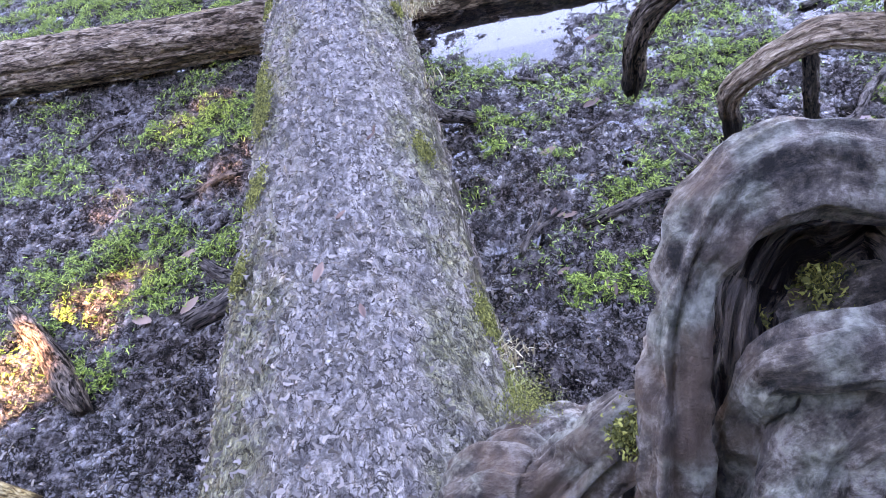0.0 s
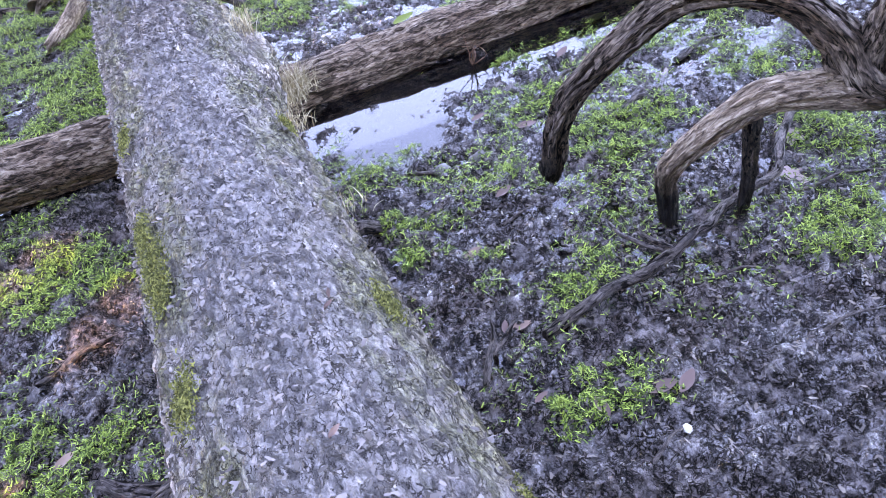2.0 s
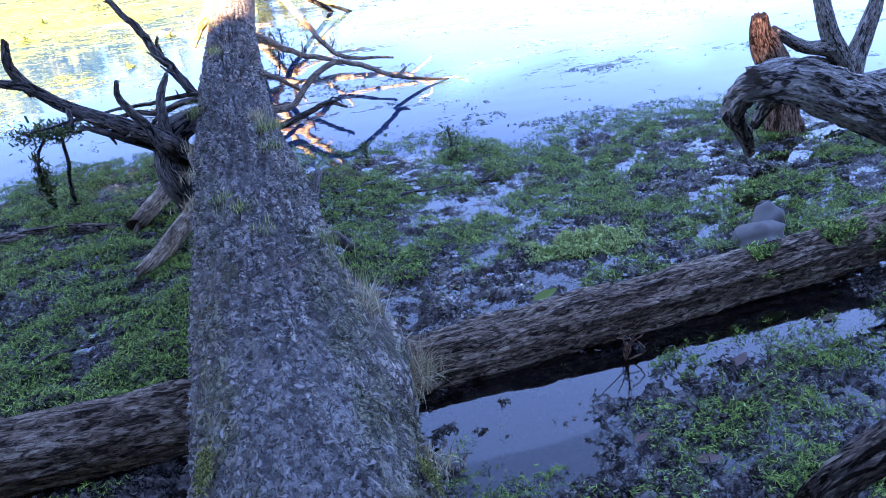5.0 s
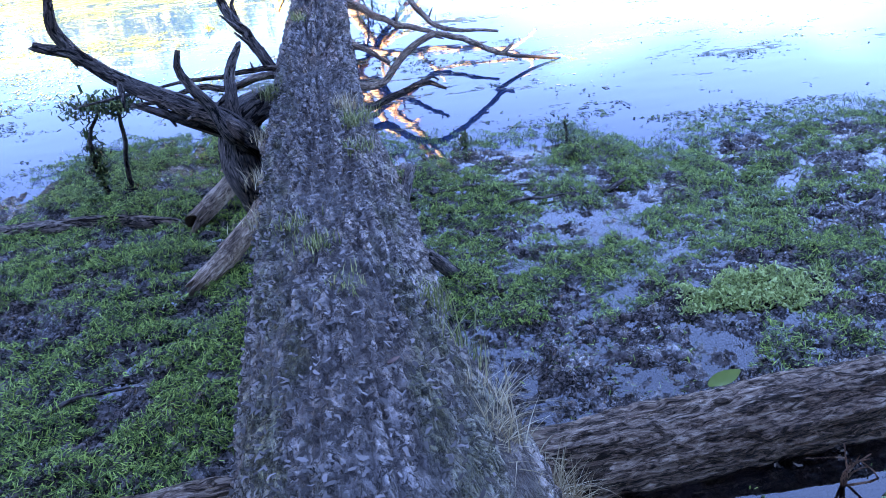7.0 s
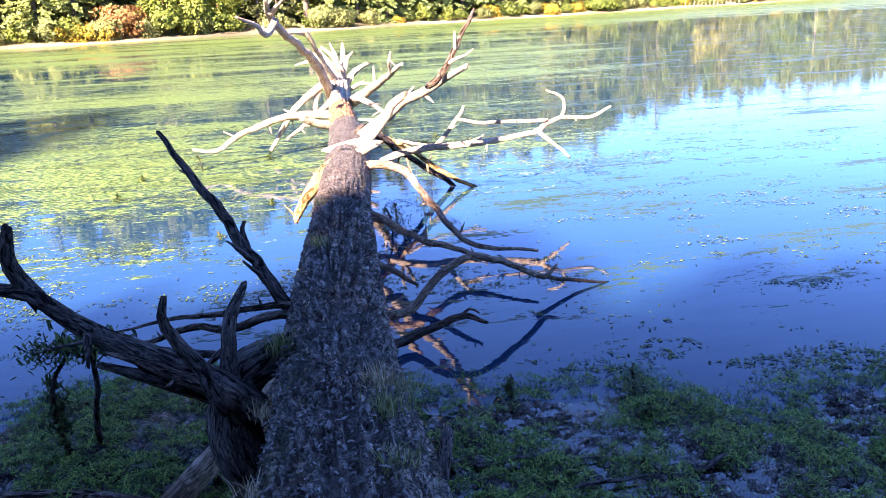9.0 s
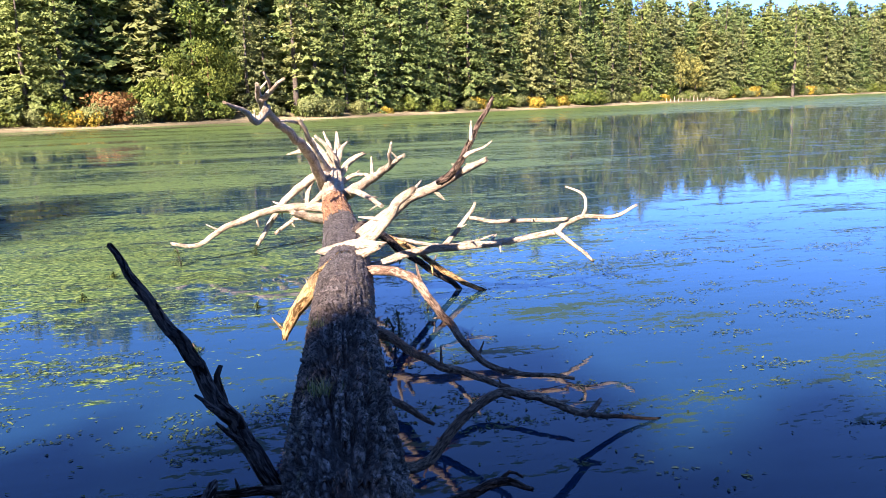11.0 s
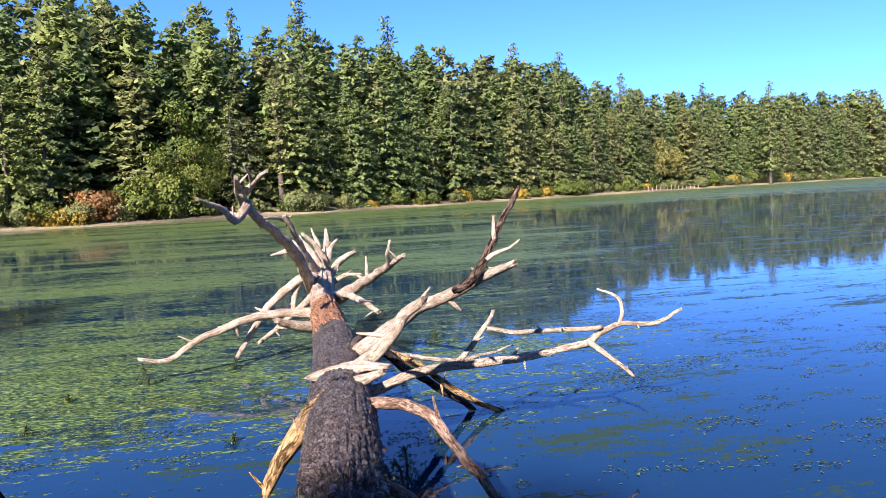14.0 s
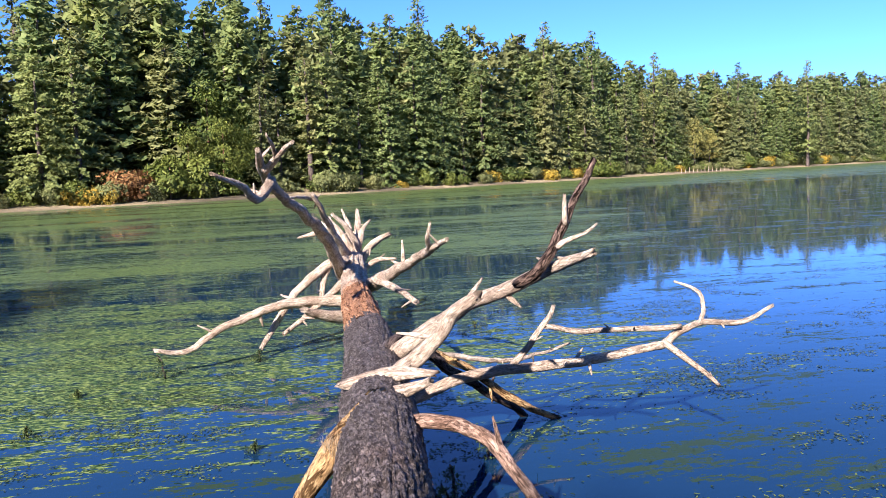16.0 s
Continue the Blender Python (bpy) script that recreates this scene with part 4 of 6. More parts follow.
# ---- upturned root beside the trunk ----
root = thing("upturned_root", (0.3, 0.5, 0.5), "gnarled grey upturned root with moss in its hollow", "tree root")
ROOTY = dict(seg=72, step=0.008, lump=0.24, groove=0.22, jag=0.3, knob=0.013)
branch("root_arch", [(0.136, 0.200, 0.600, 0.102), (0.118, 0.228, 1.376, 0.042), (0.129, 0.262, 1.513, 0.027), (0.138, 0.297, 1.588, 0.024), (0.150, 0.329, 1.629, 0.025), (0.173, 0.358, 1.663, 0.029), (0.208, 0.380, 1.689, 0.033), (0.251, 0.386, 1.696, 0.036), (0.288, 0.376, 1.686, 0.038), (0.344, 0.363, 1.663, 0.041), (0.421, 0.240, 1.589, 0.055), (0.486, 0.100, 1.338, 0.076), (0.561, 0.100, 0.000, 0.128)], ROOT, root, "grey weathered arch of root", None, seed=71, **ROOTY)
# dark wood closes the hollow and stands for the shade inside it
branch("root_hollow", [(0.187, 0.200, 0.400, 0.150), (0.190, 0.310, 1.430, 0.040), (0.235, 0.385, 1.590, 0.036), (0.285, 0.400, 1.610, 0.040), (0.350, 0.370, 1.600, 0.046), (0.450, 0.100, 1.338, 0.080)], DARK_WOOD, root, "dark fill for the shaded hollow", None, seed=75, **ROOTY)
branch("root_floor", [(0.175, 0.334, 1.376, 0.053), (0.196, 0.355, 1.512, 0.034), (0.231, 0.357, 1.550, 0.033), (0.279, 0.356, 1.562, 0.035), (0.348, 0.347, 1.572, 0.038)], ROOT, root, "", None, seed=76, **ROOTY)
branch("root_curl", [(0.190, 0.274, 1.452, 0.030), (0.197, 0.280, 1.574, 0.020), (0.205, 0.280, 1.621, 0.020), (0.225, 0.270, 1.642, 0.022), (0.258, 0.265, 1.648, 0.024), (0.312, 0.261, 1.635, 0.027), (0.380, 0.240, 1.528, 0.038)], ROOT, root, "", None, seed=77, **ROOTY)
branch("root_knot", [(0.255, 0.200, 0.300, 0.136), (0.205, 0.205, 1.300, 0.076), (0.217, 0.222, 1.506, 0.050), (0.239, 0.242, 1.560, 0.044), (0.270, 0.248, 1.578, 0.046), (0.325, 0.248, 1.566, 0.053), (0.395, 0.100, 1.414, 0.068)], ROOT, root, "", None, seed=72, **ROOTY)
branch("root_foot", [(-0.102, 0.200, 0.550, 0.136), (-0.015, 0.327, 1.323, 0.065), (0.050, 0.308, 1.449, 0.041), (0.087, 0.310, 1.499, 0.034), (0.119, 0.310, 1.521, 0.030), (0.160, 0.312, 1.414, 0.038), (0.196, 0.200, 0.600, 0.076)], ROOT, root, "", None, seed=73, **ROOTY)
branch("root_foot", [(0.02, 0.75, 0.55, 0.13), (0.16, 0.80, 0.60, 0.09), (0.33, 0.88, 0.25, 0.08), (0.45, 0.98, -0.12, 0.06)], ROOT, root, "", None, seed=74, **ROOTY)


# ---- logs and driftwood ----
def loose_log(name, label, category, ctrls, mat, base, soaked=None, group="", **shape):
    ob = thing(name, base, label, category, group)
    for k, ctrl in enumerate(ctrls):
        branch("log" if k == 0 else "branch", ctrl, mat[k] if isinstance(mat, list) else mat, ob, "", soaked, seed=len(name) + 7 * k, **shape)
    return ob


loose_log("cross_log", "long waterlogged brown log lying across the mud under the trunk", "log",
          [[(-4.2, 4.45, -0.05, 0.16), (-2.6, 4.28, -0.07, 0.155), (-1.24, 4.18, -0.10, 0.145), (-0.6, 4.2, -0.15, 0.135), (0.3, 4.25, -0.215, 0.124), (1.12, 4.25, -0.208, 0.134), (1.79, 4.25, -0.187, 0.122), (2.54, 4.25, -0.16, 0.130), (3.36, 4.26, -0.07, 0.147), (4.4, 4.45, -0.03, 0.17), (6.2, 4.8, -0.06, 0.16)]],
          LOG_WOOD, (1.0, 4.2, -0.3), (-0.40, -0.26), seg=100, step=0.022, lump=0.10, groove=0.15, knob=0.008)

arch = [[(0.95, 2.72, 0.0, 0.040), (0.945, 2.68, 0.10, 0.045), (0.93, 2.63, 0.27, 0.043), (0.96, 2.58, 0.43, 0.046), (1.07, 2.52, 0.58, 0.048), (1.23, 2.45, 0.73, 0.050), (1.36, 2.33, 0.79, 0.053), (1.51, 2.23, 0.75, 0.058), (1.63, 2.13, 0.63, 0.064), (1.72, 2.05, 0.48, 0.072), (1.95, 1.97, 0.44, 0.085), (2.35, 1.9, 0.42, 0.10), (2.9, 1.85, 0.2, 0.12), (3.4, 1.8, -0.06, 0.14)],
        [(1.27, 2.39, -0.16, 0.030), (1.245, 2.38, -0.02, 0.034), (1.19, 2.32, 0.17, 0.038), (1.25, 2.25, 0.32, 0.044), (1.40, 2.18, 0.45, 0.050), (1.56, 2.12, 0.46, 0.056), (1.74, 2.04, 0.45, 0.07)],
        [(1.505, 2.26, -0.16, 0.022), (1.50, 2.25, 0.0, 0.025), (1.44, 2.21, 0.22, 0.026), (1.38, 2.17, 0.44, 0.03)],
        [(1.36, 2.36, 0.78, 0.045), (1.29, 2.44, 0.83, 0.034), (1.22, 2.46, 0.86, 0.018)],
        [(1.72, 2.08, 0.50, 0.07), (1.70, 2.04, 0.66, 0.05), (1.66, 2.0, 0.83, 0.034), (1.68, 1.97, 1.0, 0.028)]]
loose_log("driftwood_branch", "weathered brown driftwood branch arching on forked dark legs", "driftwood", arch, [BROWN_WOOD, TAN_WOOD, DARK_WOOD, PALE_WOOD, BROWN_WOOD], (1.5, 2.2, -0.15), (-0.02, 0.20), seg=64, step=0.01, lump=0.16, groove=0.26, knob=0.005)

loose_log("leaning_log", "grey weathered log with a hooked broken end, propped above the mud", "log",
          [[(1.37, 3.56, 1.06, 0.055), (1.50, 3.54, 1.05, 0.074), (1.69, 3.52, 0.97, 0.086), (1.92, 3.51, 0.87, 0.097), (2.34, 3.5, 0.71, 0.113), (3.0, 3.45, 0.42, 0.130), (3.9, 3.4, 0.05, 0.151), (4.8, 3.3, -0.2, 0.168)],
           [(1.46, 3.56, 1.02, 0.050), (1.41, 3.62, 1.03, 0.047), (1.42, 3.72, 0.92, 0.039), (1.54, 3.8, 0.79, 0.030), (1.66, 3.9, 0.65, 0.018)],
           [(1.46, 3.55, 1.04, 0.029), (1.43, 3.57, 0.98, 0.024), (1.42, 3.6, 0.90, 0.013)]],
          GREY_WOOD, (3.0, 3.45, 0.0), seg=90, step=0.012, lump=0.13, groove=0.17, knob=0.006)

loose_log("drowned_snag", "dead snag with a red rotten stub standing at the waterline", "snag",
          [[(3.55, 6.3, 0.46, 0.05), (3.58, 6.3, 0.34, 0.075), (3.66, 6.3, 0.19, 0.10), (3.80, 6.3, -0.06, 0.11), (3.9, 6.3, -0.5, 0.13)]], RED_WOOD, (3.8, 6.3, -0.46), seg=28, step=0.025, lump=0.22, groove=0.18)
loose_log("dead_log", "dark mossy dead log with upright limbs at the waterline", "log",
          [[(4.45, 6.3, -0.22, 0.09), (4.85, 6.35, -0.27, 0.115), (5.4, 6.4, -0.34, 0.14), (6.2, 6.45, -0.40, 0.17), (7.6, 6.5, -0.42, 0.2)],
           [(4.43, 6.3, -0.30, 0.10), (4.52, 6.35, -0.02, 0.075), (4.66, 6.4, 0.32, 0.054), (4.7, 6.4, 0.6, 0.04)],
           [(4.42, 6.3, -0.2, 0.09), (4.25, 6.3, 0.10, 0.062), (3.97, 6.3, 0.18, 0.05), (3.68, 6.3, 0.34, 0.036)],
           [(4.40, 6.35, -0.12, 0.06), (4.15, 6.33, 0.02, 0.05), (3.86, 6.3, 0.05, 0.045)],
           [(4.36, 6.3, 0.0, 0.075), (4.18, 6.3, 0.25, 0.066), (4.05, 6.3, 0.52, 0.055)]],
          GREY_WOOD, (5.4, 6.4, -0.46), seg=24, step=0.03, lump=0.2, groove=0.15)

loose_log("mud_stick", "long crooked dark stick lying half sunk in mud", "stick",
          [[(0.56, 2.11, -0.121, 0.021), (0.70, 2.13, -0.106, 0.022), (0.83, 2.15, -0.101, 0.021), (1.12, 2.18, -0.096, 0.020), (1.43, 2.28, -0.101, 0.019), (1.74, 2.36, -0.106, 0.017), (1.92, 2.5, -0.116, 0.020), (2.15, 2.68, -0.126, 0.016)],
           [(1.12, 2.18, -0.086, 0.011), (1.02, 2.30, -0.06, 0.008), (1.0, 2.40, -0.05, 0.006)],
           [(1.16, 2.19, -0.096, 0.013), (1.10, 2.34, -0.106, 0.011)]], DARK_WOOD, (1.1, 2.2, -0.15), seg=14, step=0.02, lump=0.15, groove=0.1, wobble=0.05)
loose_log("forked_twig", "small forked dark twig on mud", "twig",
          [[(0.29, 2.03, -0.13, 0.012), (0.34, 2.10, -0.115, 0.014), (0.40, 2.19, -0.12, 0.010), (0.44, 2.28, -0.12, 0.006)],
           [(0.35, 2.12, -0.115, 0.012), (0.44, 2.17, -0.12, 0.009), (0.50, 2.22, -0.12, 0.006)]], DARK_WOOD, (0.4, 2.15, -0.15), seg=9, step=0.02, wobble=0.03)
loose_log("mud_log", "half-buried dark pole sticking out of weedy mud", "pole",
          [[(-0.92, 6.75, -0.45, 0.028), (-1.08, 6.8, -0.41, 0.038), (-1.4, 6.9, -0.40, 0.045), (-1.8, 7.0, -0.43, 0.05), (-2.5, 7.2, -0.49, 0.055)]], BROWN_WOOD, (-1.6, 7.1, -0.52), seg=14, step=0.03)
loose_log("broken_pole", "short dark pole leaning in mud beside the trunk", "pole",
          [[(0.20, 6.45, -0.44, 0.034), (0.27, 6.65, -0.40, 0.036), (0.36, 6.95, -0.36, 0.032)]], DARK_WOOD, (0.27, 6.65, -0.5), seg=14, step=0.03, jag=1.5)
loose_log("split_plank", "pale split piece of wood on sunlit mud", "wood piece",
          [[(-1.75, 2.35, -0.15, 0.035), (-1.58, 2.12, -0.12, 0.045), (-1.42, 1.86, -0.10, 0.05), (-1.36, 1.76, -0.11, 0.03)]], BROWN_WOOD, (-1.55, 2.1, -0.17), seg=14, step=0.03, jag=2)
loose_log("split_plank", "pale split piece of wood on sunlit mud", "wood piece",
          [[(-1.80, 1.62, -0.09, 0.03), (-1.62, 1.5, -0.08, 0.04), (-1.46, 1.42, -0.09, 0.025)]], YELLOW_WOOD, (-1.6, 1.5, -0.13), seg=14, step=0.03, jag=2)
for k, (x, y, a, ln, r) in enumerate([(0.62, 1.55, 20, 0.22, 0.008), (1.45, 1.65, -8, 0.42, 0.006), (1.28, 2.02, -25, 0.3, 0.007), (1.65, 1.95, -20, 0.35, 0.008), (0.45, 2.95, 5, 0.2, 0.010), (1.15, 3.05, 25, 0.2, 0.016), (1.62, 3.15, 15, 0.25, 0.014), (2.2, 3.4, 8, 0.3, 0.015), (0.95, 6.45, 6, 0.55, 0.011), (1.55, 6.5, 12, 0.3, 0.016), (0.75, 6.75, -8, 0.6, 0.012), (1.5, 3.55, 20, 0.35, 0.012), (0.6, 3.25, -40, 0.14, 0.012), (-0.95, 2.95, 12, 0.35, 0.018), (-1.6, 3.6, 30, 0.3, 0.008), (0.55, 5.55, 80, 0.12, 0.014), (2.3, 5.9, 60, 0.25, 0.01), (0.8, 2.75, 10, 0.16, 0.008), (2.0, 2.2, -15, 0.5, 0.008), (-1.25, 5.1, 15, 0.4, 0.01)]):
    z = float(mud_level(np.array(x), np.array(y)))
    dx, dy = math.cos(radians(a)) * ln / 2, math.sin(radians(a)) * ln / 2
    loose_log("twig", "thin dark twig lying on wet mud", "twig", [[(x - dx, y - dy, z + 0.008, r), (x, y, z + 0.02, r * 0.9), (x + dx, y + dy, z + 0.012, r * 0.5)]], DARK_WOOD, (x, y, z), None, "twigs on the mud", seg=7, step=0.03, wobble=0.06)


# ---- algae, weed and litter: what nobody could count ----
rng = np.random.default_rng(5)


def fronds(centres, size, flat, strips=3, lift=0.012, thick=0.35):
    """Small crumpled ribbons at the given places; each is an island of its own."""
    n = len(centres)
    yaw = rng.uniform(0, 2 * math.pi, n)
    ln = size * rng.uniform(0.5, 1.5, n)
    wd = ln * thick * rng.uniform(0.6, 1.4, n)
    d = np.stack([np.cos(yaw), np.sin(yaw), np.zeros(n)], 1)
    s = np.stack([-np.sin(yaw), np.cos(yaw), rng.normal(0, flat, n)], 1)
    bend = rng.normal(0, 0.5, (n, strips + 1))
    rows = []
    for k in range(strips + 1):
        f = k / strips - 0.5
        c = centres + d * (f * ln)[:, None] + s * (bend[:, k] * wd * 0.8)[:, None]
        c = c + np.stack([0 * ln, 0 * ln, np.abs(rng.normal(0, flat, n)) * ln + lift * rng.uniform(0, 1, n)], 1)
        w = wd * (0.35 + 0.65 * math.cos(f * 2.4))
        rows += [c - s * (w / 2)[:, None], c + s * (w / 2)[:, None]]
    v = np.stack(rows, 1).reshape(-1, 3)
    m = 2 * (strips + 1)
    base = (np.arange(n) * m)[:, None]
    f = np.concatenate([base + np.array([[2 * k, 2 * k + 1, 2 * k + 3, 2 * k + 2]]) for k in range(strips)], 0)
    return v, f


def ground_points(n, x0, x1, y0, y1, chance):
    x, y = rng.uniform(x0, x1, n), rng.uniform(y0, y1, n)
    keep = rng.uniform(0, 1, n) < chance(x, y)
    x, y = x[keep], y[keep]
    return x, y, mud_level(x, y) + mud_relief(x, y) - 0.012 - puddle_depth(x, y)


PATCHES = [(0.56, 1.82, 0.17), (0.64, 1.80, 0.10), (0.80, 1.70, 0.06), (1.52, 3.02, 0.30), (2.15, 2.52, 0.28), (1.80, 2.03, 0.24), (0.80, 2.25, 0.16), (0.95, 2.36, 0.10),
           (-1.05, 3.45, 0.34), (-0.85, 3.35, 0.18), (-1.12, 2.34, 0.22), (-1.25, 2.62, 0.24), (-0.95, 2.5, 0.14), (-1.6, 2.6, 0.2), (0.42, 2.97, 0.13), (0.33, 2.75, 0.10), (0.92, 3.03, 0.14), (1.05, 2.95, 0.10), (1.45, 3.87, 0.16), (1.15, 2.52, 0.08),
           (1.30, 3.45, 0.18), (2.05, 3.65, 0.24), (1.75, 3.35, 0.18), (2.3, 3.1, 0.2), (0.35, 3.35, 0.10), (0.6, 3.5, 0.06), (-1.35, 1.95, 0.16), (-1.55, 2.25, 0.12), (-1.8, 3.3, 0.2), (2.6, 3.7, 0.3), (0.62, 2.62, 0.09), (0.5, 2.45, 0.08)]


def patchy(x, y):
    edge = fbm(x * 6, y * 6, 0, 3, 91)
    p = np.zeros(x.shape)
    for a, b, r in PATCHES:
        p = np.maximum(p, 1 - smooth(0.35, 1.25, np.hypot(x - a, (y - b) * 1.5) / r + (edge - 0.5) * 1.6))
    thin = 0.30 * smooth(0.50, 0.64, fbm(x * 2.6, y * 2.6, 0, 4, 93) + 0.04 * smooth(1.2, 2.0, x)) * smooth(1.6, 2.8, y)
    return np.clip(np.maximum(p, thin), 0, 1)


def belt(x, y):
    s = y - near_shore(x) + 7.2
    s = s + 1.2 * (x < -0.3) * (1 - smooth(5.2, 6.2, s))
    band = smooth(4.1, 4.9, s) * (1 - smooth(7.2, 7.75, s))
    shape = smooth(0.45, 0.58, fbm(x * 1.9, y * 3.0, 0, 5, 95) + 0.06 * smooth(5.2, 6.8, s) + 0.10 * (x < -0.3))
    clear = (1 - 0.9 * ((np.abs(x + 0.18) < 0.3) & (y < 8))) * smooth(0.40, 0.56, fbm(x * 8, y * 9, 0, 3, 96) + 0.10 * shape) * np.where(np.abs(y - 4.2) < 0.15, 0, 1)
    return band * (0.05 + 0.95 * shape) * clear


def under_log(x, y):
    return np.where(np.abs(y - 4.2) < 0.16, 0.0, 1.0) * np.where(np.abs(x + 0.22) < 0.22, 0.0, 1.0)


x, y, z = ground_points(900000, -2.6, 4.0, 1.2, 4.4, lambda x, y: patchy(x, y) * under_log(x, y) * smooth(0.32, 0.47, fbm(x * 19, y * 21, 0, 3, 94)))
z = z + 0.035 * smooth(0.40, 0.72, fbm(x * 19, y * 21, 0, 3, 94))
v, f = fronds(np.stack([x, y, z], 1), 0.013, 0.40, 1, 0.012, 0.33)
tagged(raw("algae", v, f, ALGAE, None), "bright green algae clumps strewn on wet mud", "algae", kind="stuff")
x, y, z = ground_points(900000, -2.8, 4.6, 4.2, 8.6, belt)
z = np.maximum(z, WATER_Z - 0.004)
z = z + 0.035 * smooth(0.45, 0.7, fbm(x * 8, y * 9, 0, 3, 96))
v, f = fronds(np.stack([x, y, z], 1), 0.0155, 0.36, 1, 0.020, 0.27)
tagged(raw("algae", v, f, ALGAE, None), "dense band of green algae along the waterline", "algae", kind="stuff")


def adrift(x, y):
    s = y - near_shore(x)
    a = smooth(0.57, 0.68, 0.72 * fbm(x * 1.1, y * 2.4, 0, 5, 97) + 0.28 * fbm(x * 8, y * 13, 0, 3, 98) + 0.05 * (x < -0.8) + 0.05 * smooth(12, 18, y) - 0.05 * smooth(2, 7, x - 0.3 * y + 3))
    return np.clip(a * smooth(0.0, 0.3, s) + 0.006, 0, 1)


x, y = rng.uniform(-8, 13, 420000), 7 + 14 * rng.uniform(0, 1, 420000) ** 1.4
keep = rng.uniform(0, 1, x.size) < adrift(x, y) * 0.75
x, y = x[keep], y[keep]
v, f = fronds(np.stack([x, y, np.full(x.size, WATER_Z + 0.002)], 1), 0.026, 0.05, 2, 0.005, 0.42)
tagged(raw("floating_weed", v, f, WEED, None), "scattered green weed floating on blue water", "pond weed", kind="stuff")

# pale algae in a clear patch, and green growth on the cross log
x, y, z = ground_points(30000, 1.1, 2.2, 4.75, 5.6, lambda x, y: 1 - smooth(0.5, 1.1, np.hypot((x - 1.62) / 0.38, (y - 5.14) / 0.17) + 0.9 * (fbm(x * 7, y * 7, 0, 3, 92) - 0.5)))
z = z + 0.004 + 0.008 * fbm(x * 15, y * 15, 0, 2, 94)
v, f = fronds(np.stack([x, y, z], 1), 0.018, 0.40, 2, 0.016, 0.34)
tagged(raw("algae", v, f, PALE_ALGAE, None), "pale yellow-green algae heap on wet mud", "algae", kind="stuff")
x, a = rng.uniform(2.0, 4.0, 9000), rng.normal(105, 28, 9000)
keep = fbm(x * 4, a * 0.03, 0, 4, 90) > 0.52 - 0.06 * smooth(2.4, 2.8, x)
x, a = x[keep], np.radians(a[keep])
rr = np.interp(x, [1.79, 2.54, 3.36, 4.4], [0.122, 0.130, 0.147, 0.17]) + 0.004
v, f = fronds(np.stack([x, np.interp(x, [1.79, 3.36, 4.4], [4.25, 4.26, 4.45]) + rr * np.cos(a), np.interp(x, [1.79, 2.54, 3.36, 4.4], [-0.187, -0.16, -0.07, -0.03]) + rr * np.sin(a)], 1), 0.016, 0.4, 2, 0.010, 0.34)
tagged(raw("algae", v, f, ALGAE, None), "green algae growing on the cross log", "algae", kind="stuff")

# dark chips of bark and leaf litter
x, y, z = ground_points(45000, -2.4, 4.0, 1.0, 7.2, lambda x, y: 0.35 + 0.5 * fbm(x * 2, y * 2, 0, 3, 99))
v, f = fronds(np.stack([x, y, z], 1), 0.018, 0.16, 2, 0.008, 0.4)
tagged(raw("litter", v, f, LITTER, None), "dark bark chips and rotted leaf bits on mud", "litter", kind="stuff")


def on_trunk(y, a, out=0.0):
    """A place on the trunk's bark: y along it, a the angle round it (90 is the top)."""
    r = np.interp(y, AXIS_Y, AXIS_R) + 0.012 + out
    return np.stack([np.interp(y, AXIS_Y, AXIS_X) + r * np.cos(np.radians(a)), y + 0 * a, np.interp(y, AXIS_Y, AXIS_Z) + r * np.sin(np.radians(a))], -1)


y, a = rng.uniform(0.5, 6.8, 5200), rng.normal(95, 40, 5200)
v, f = fronds(on_trunk(y, a, -0.004), 0.015, 0.12, 2, 0.006, 0.45)
tagged(raw("bark_flakes", v, f, FLAKE, None), "loose bark flakes lying on the trunk", "bark flakes", kind="stuff")

# moss cushions on trunk and root
spots = [(2.38, 137, 0.10), (2.25, 134, 0.07), (1.85, 132, 0.07), (2.55, 139, 0.07), (1.5, 136, 0.06), (3.1, 137, 0.06), (1.9, 42, 0.06), (1.25, 25, 0.07), (1.05, 12, 0.08), (2.9, 35, 0.05)]
for yc, ac, size in spots:
    n = int(15000 * size)
    yy, aa = rng.normal(yc, size * 0.6, n), ac + rng.normal(0, size * 55, n)
    v, f = fronds(on_trunk(yy, aa, 0.002), 0.008, 0.5, 2, 0.004, 0.35)
    tagged(raw("moss_cushion", v, f, MOSS, None), "yellow-green moss cushion on the fallen trunk", "moss", "moss on the trunk", "stuff")
for c, size, n in [((0.108, 0.302, 1.542), 0.012, 2600), ((0.10, 0.86, 0.72), 0.05, 2200), ((0.277, 0.357, 1.594), 0.016, 1500), ((0.22, 0.346, 1.582), 0.008, 700)]:
    p = np.array(c) + rng.normal(0, size * 0.55, (n, 3)) * (1, 1, 0.8)
    v, f = fronds(p, 0.0035, 0.6, 2, 0.002, 0.4)
    tagged(raw("moss_cushion", v, f, MOSS, None), "yellow moss cushion on the grey root", "moss", "moss on the root", "stuff")


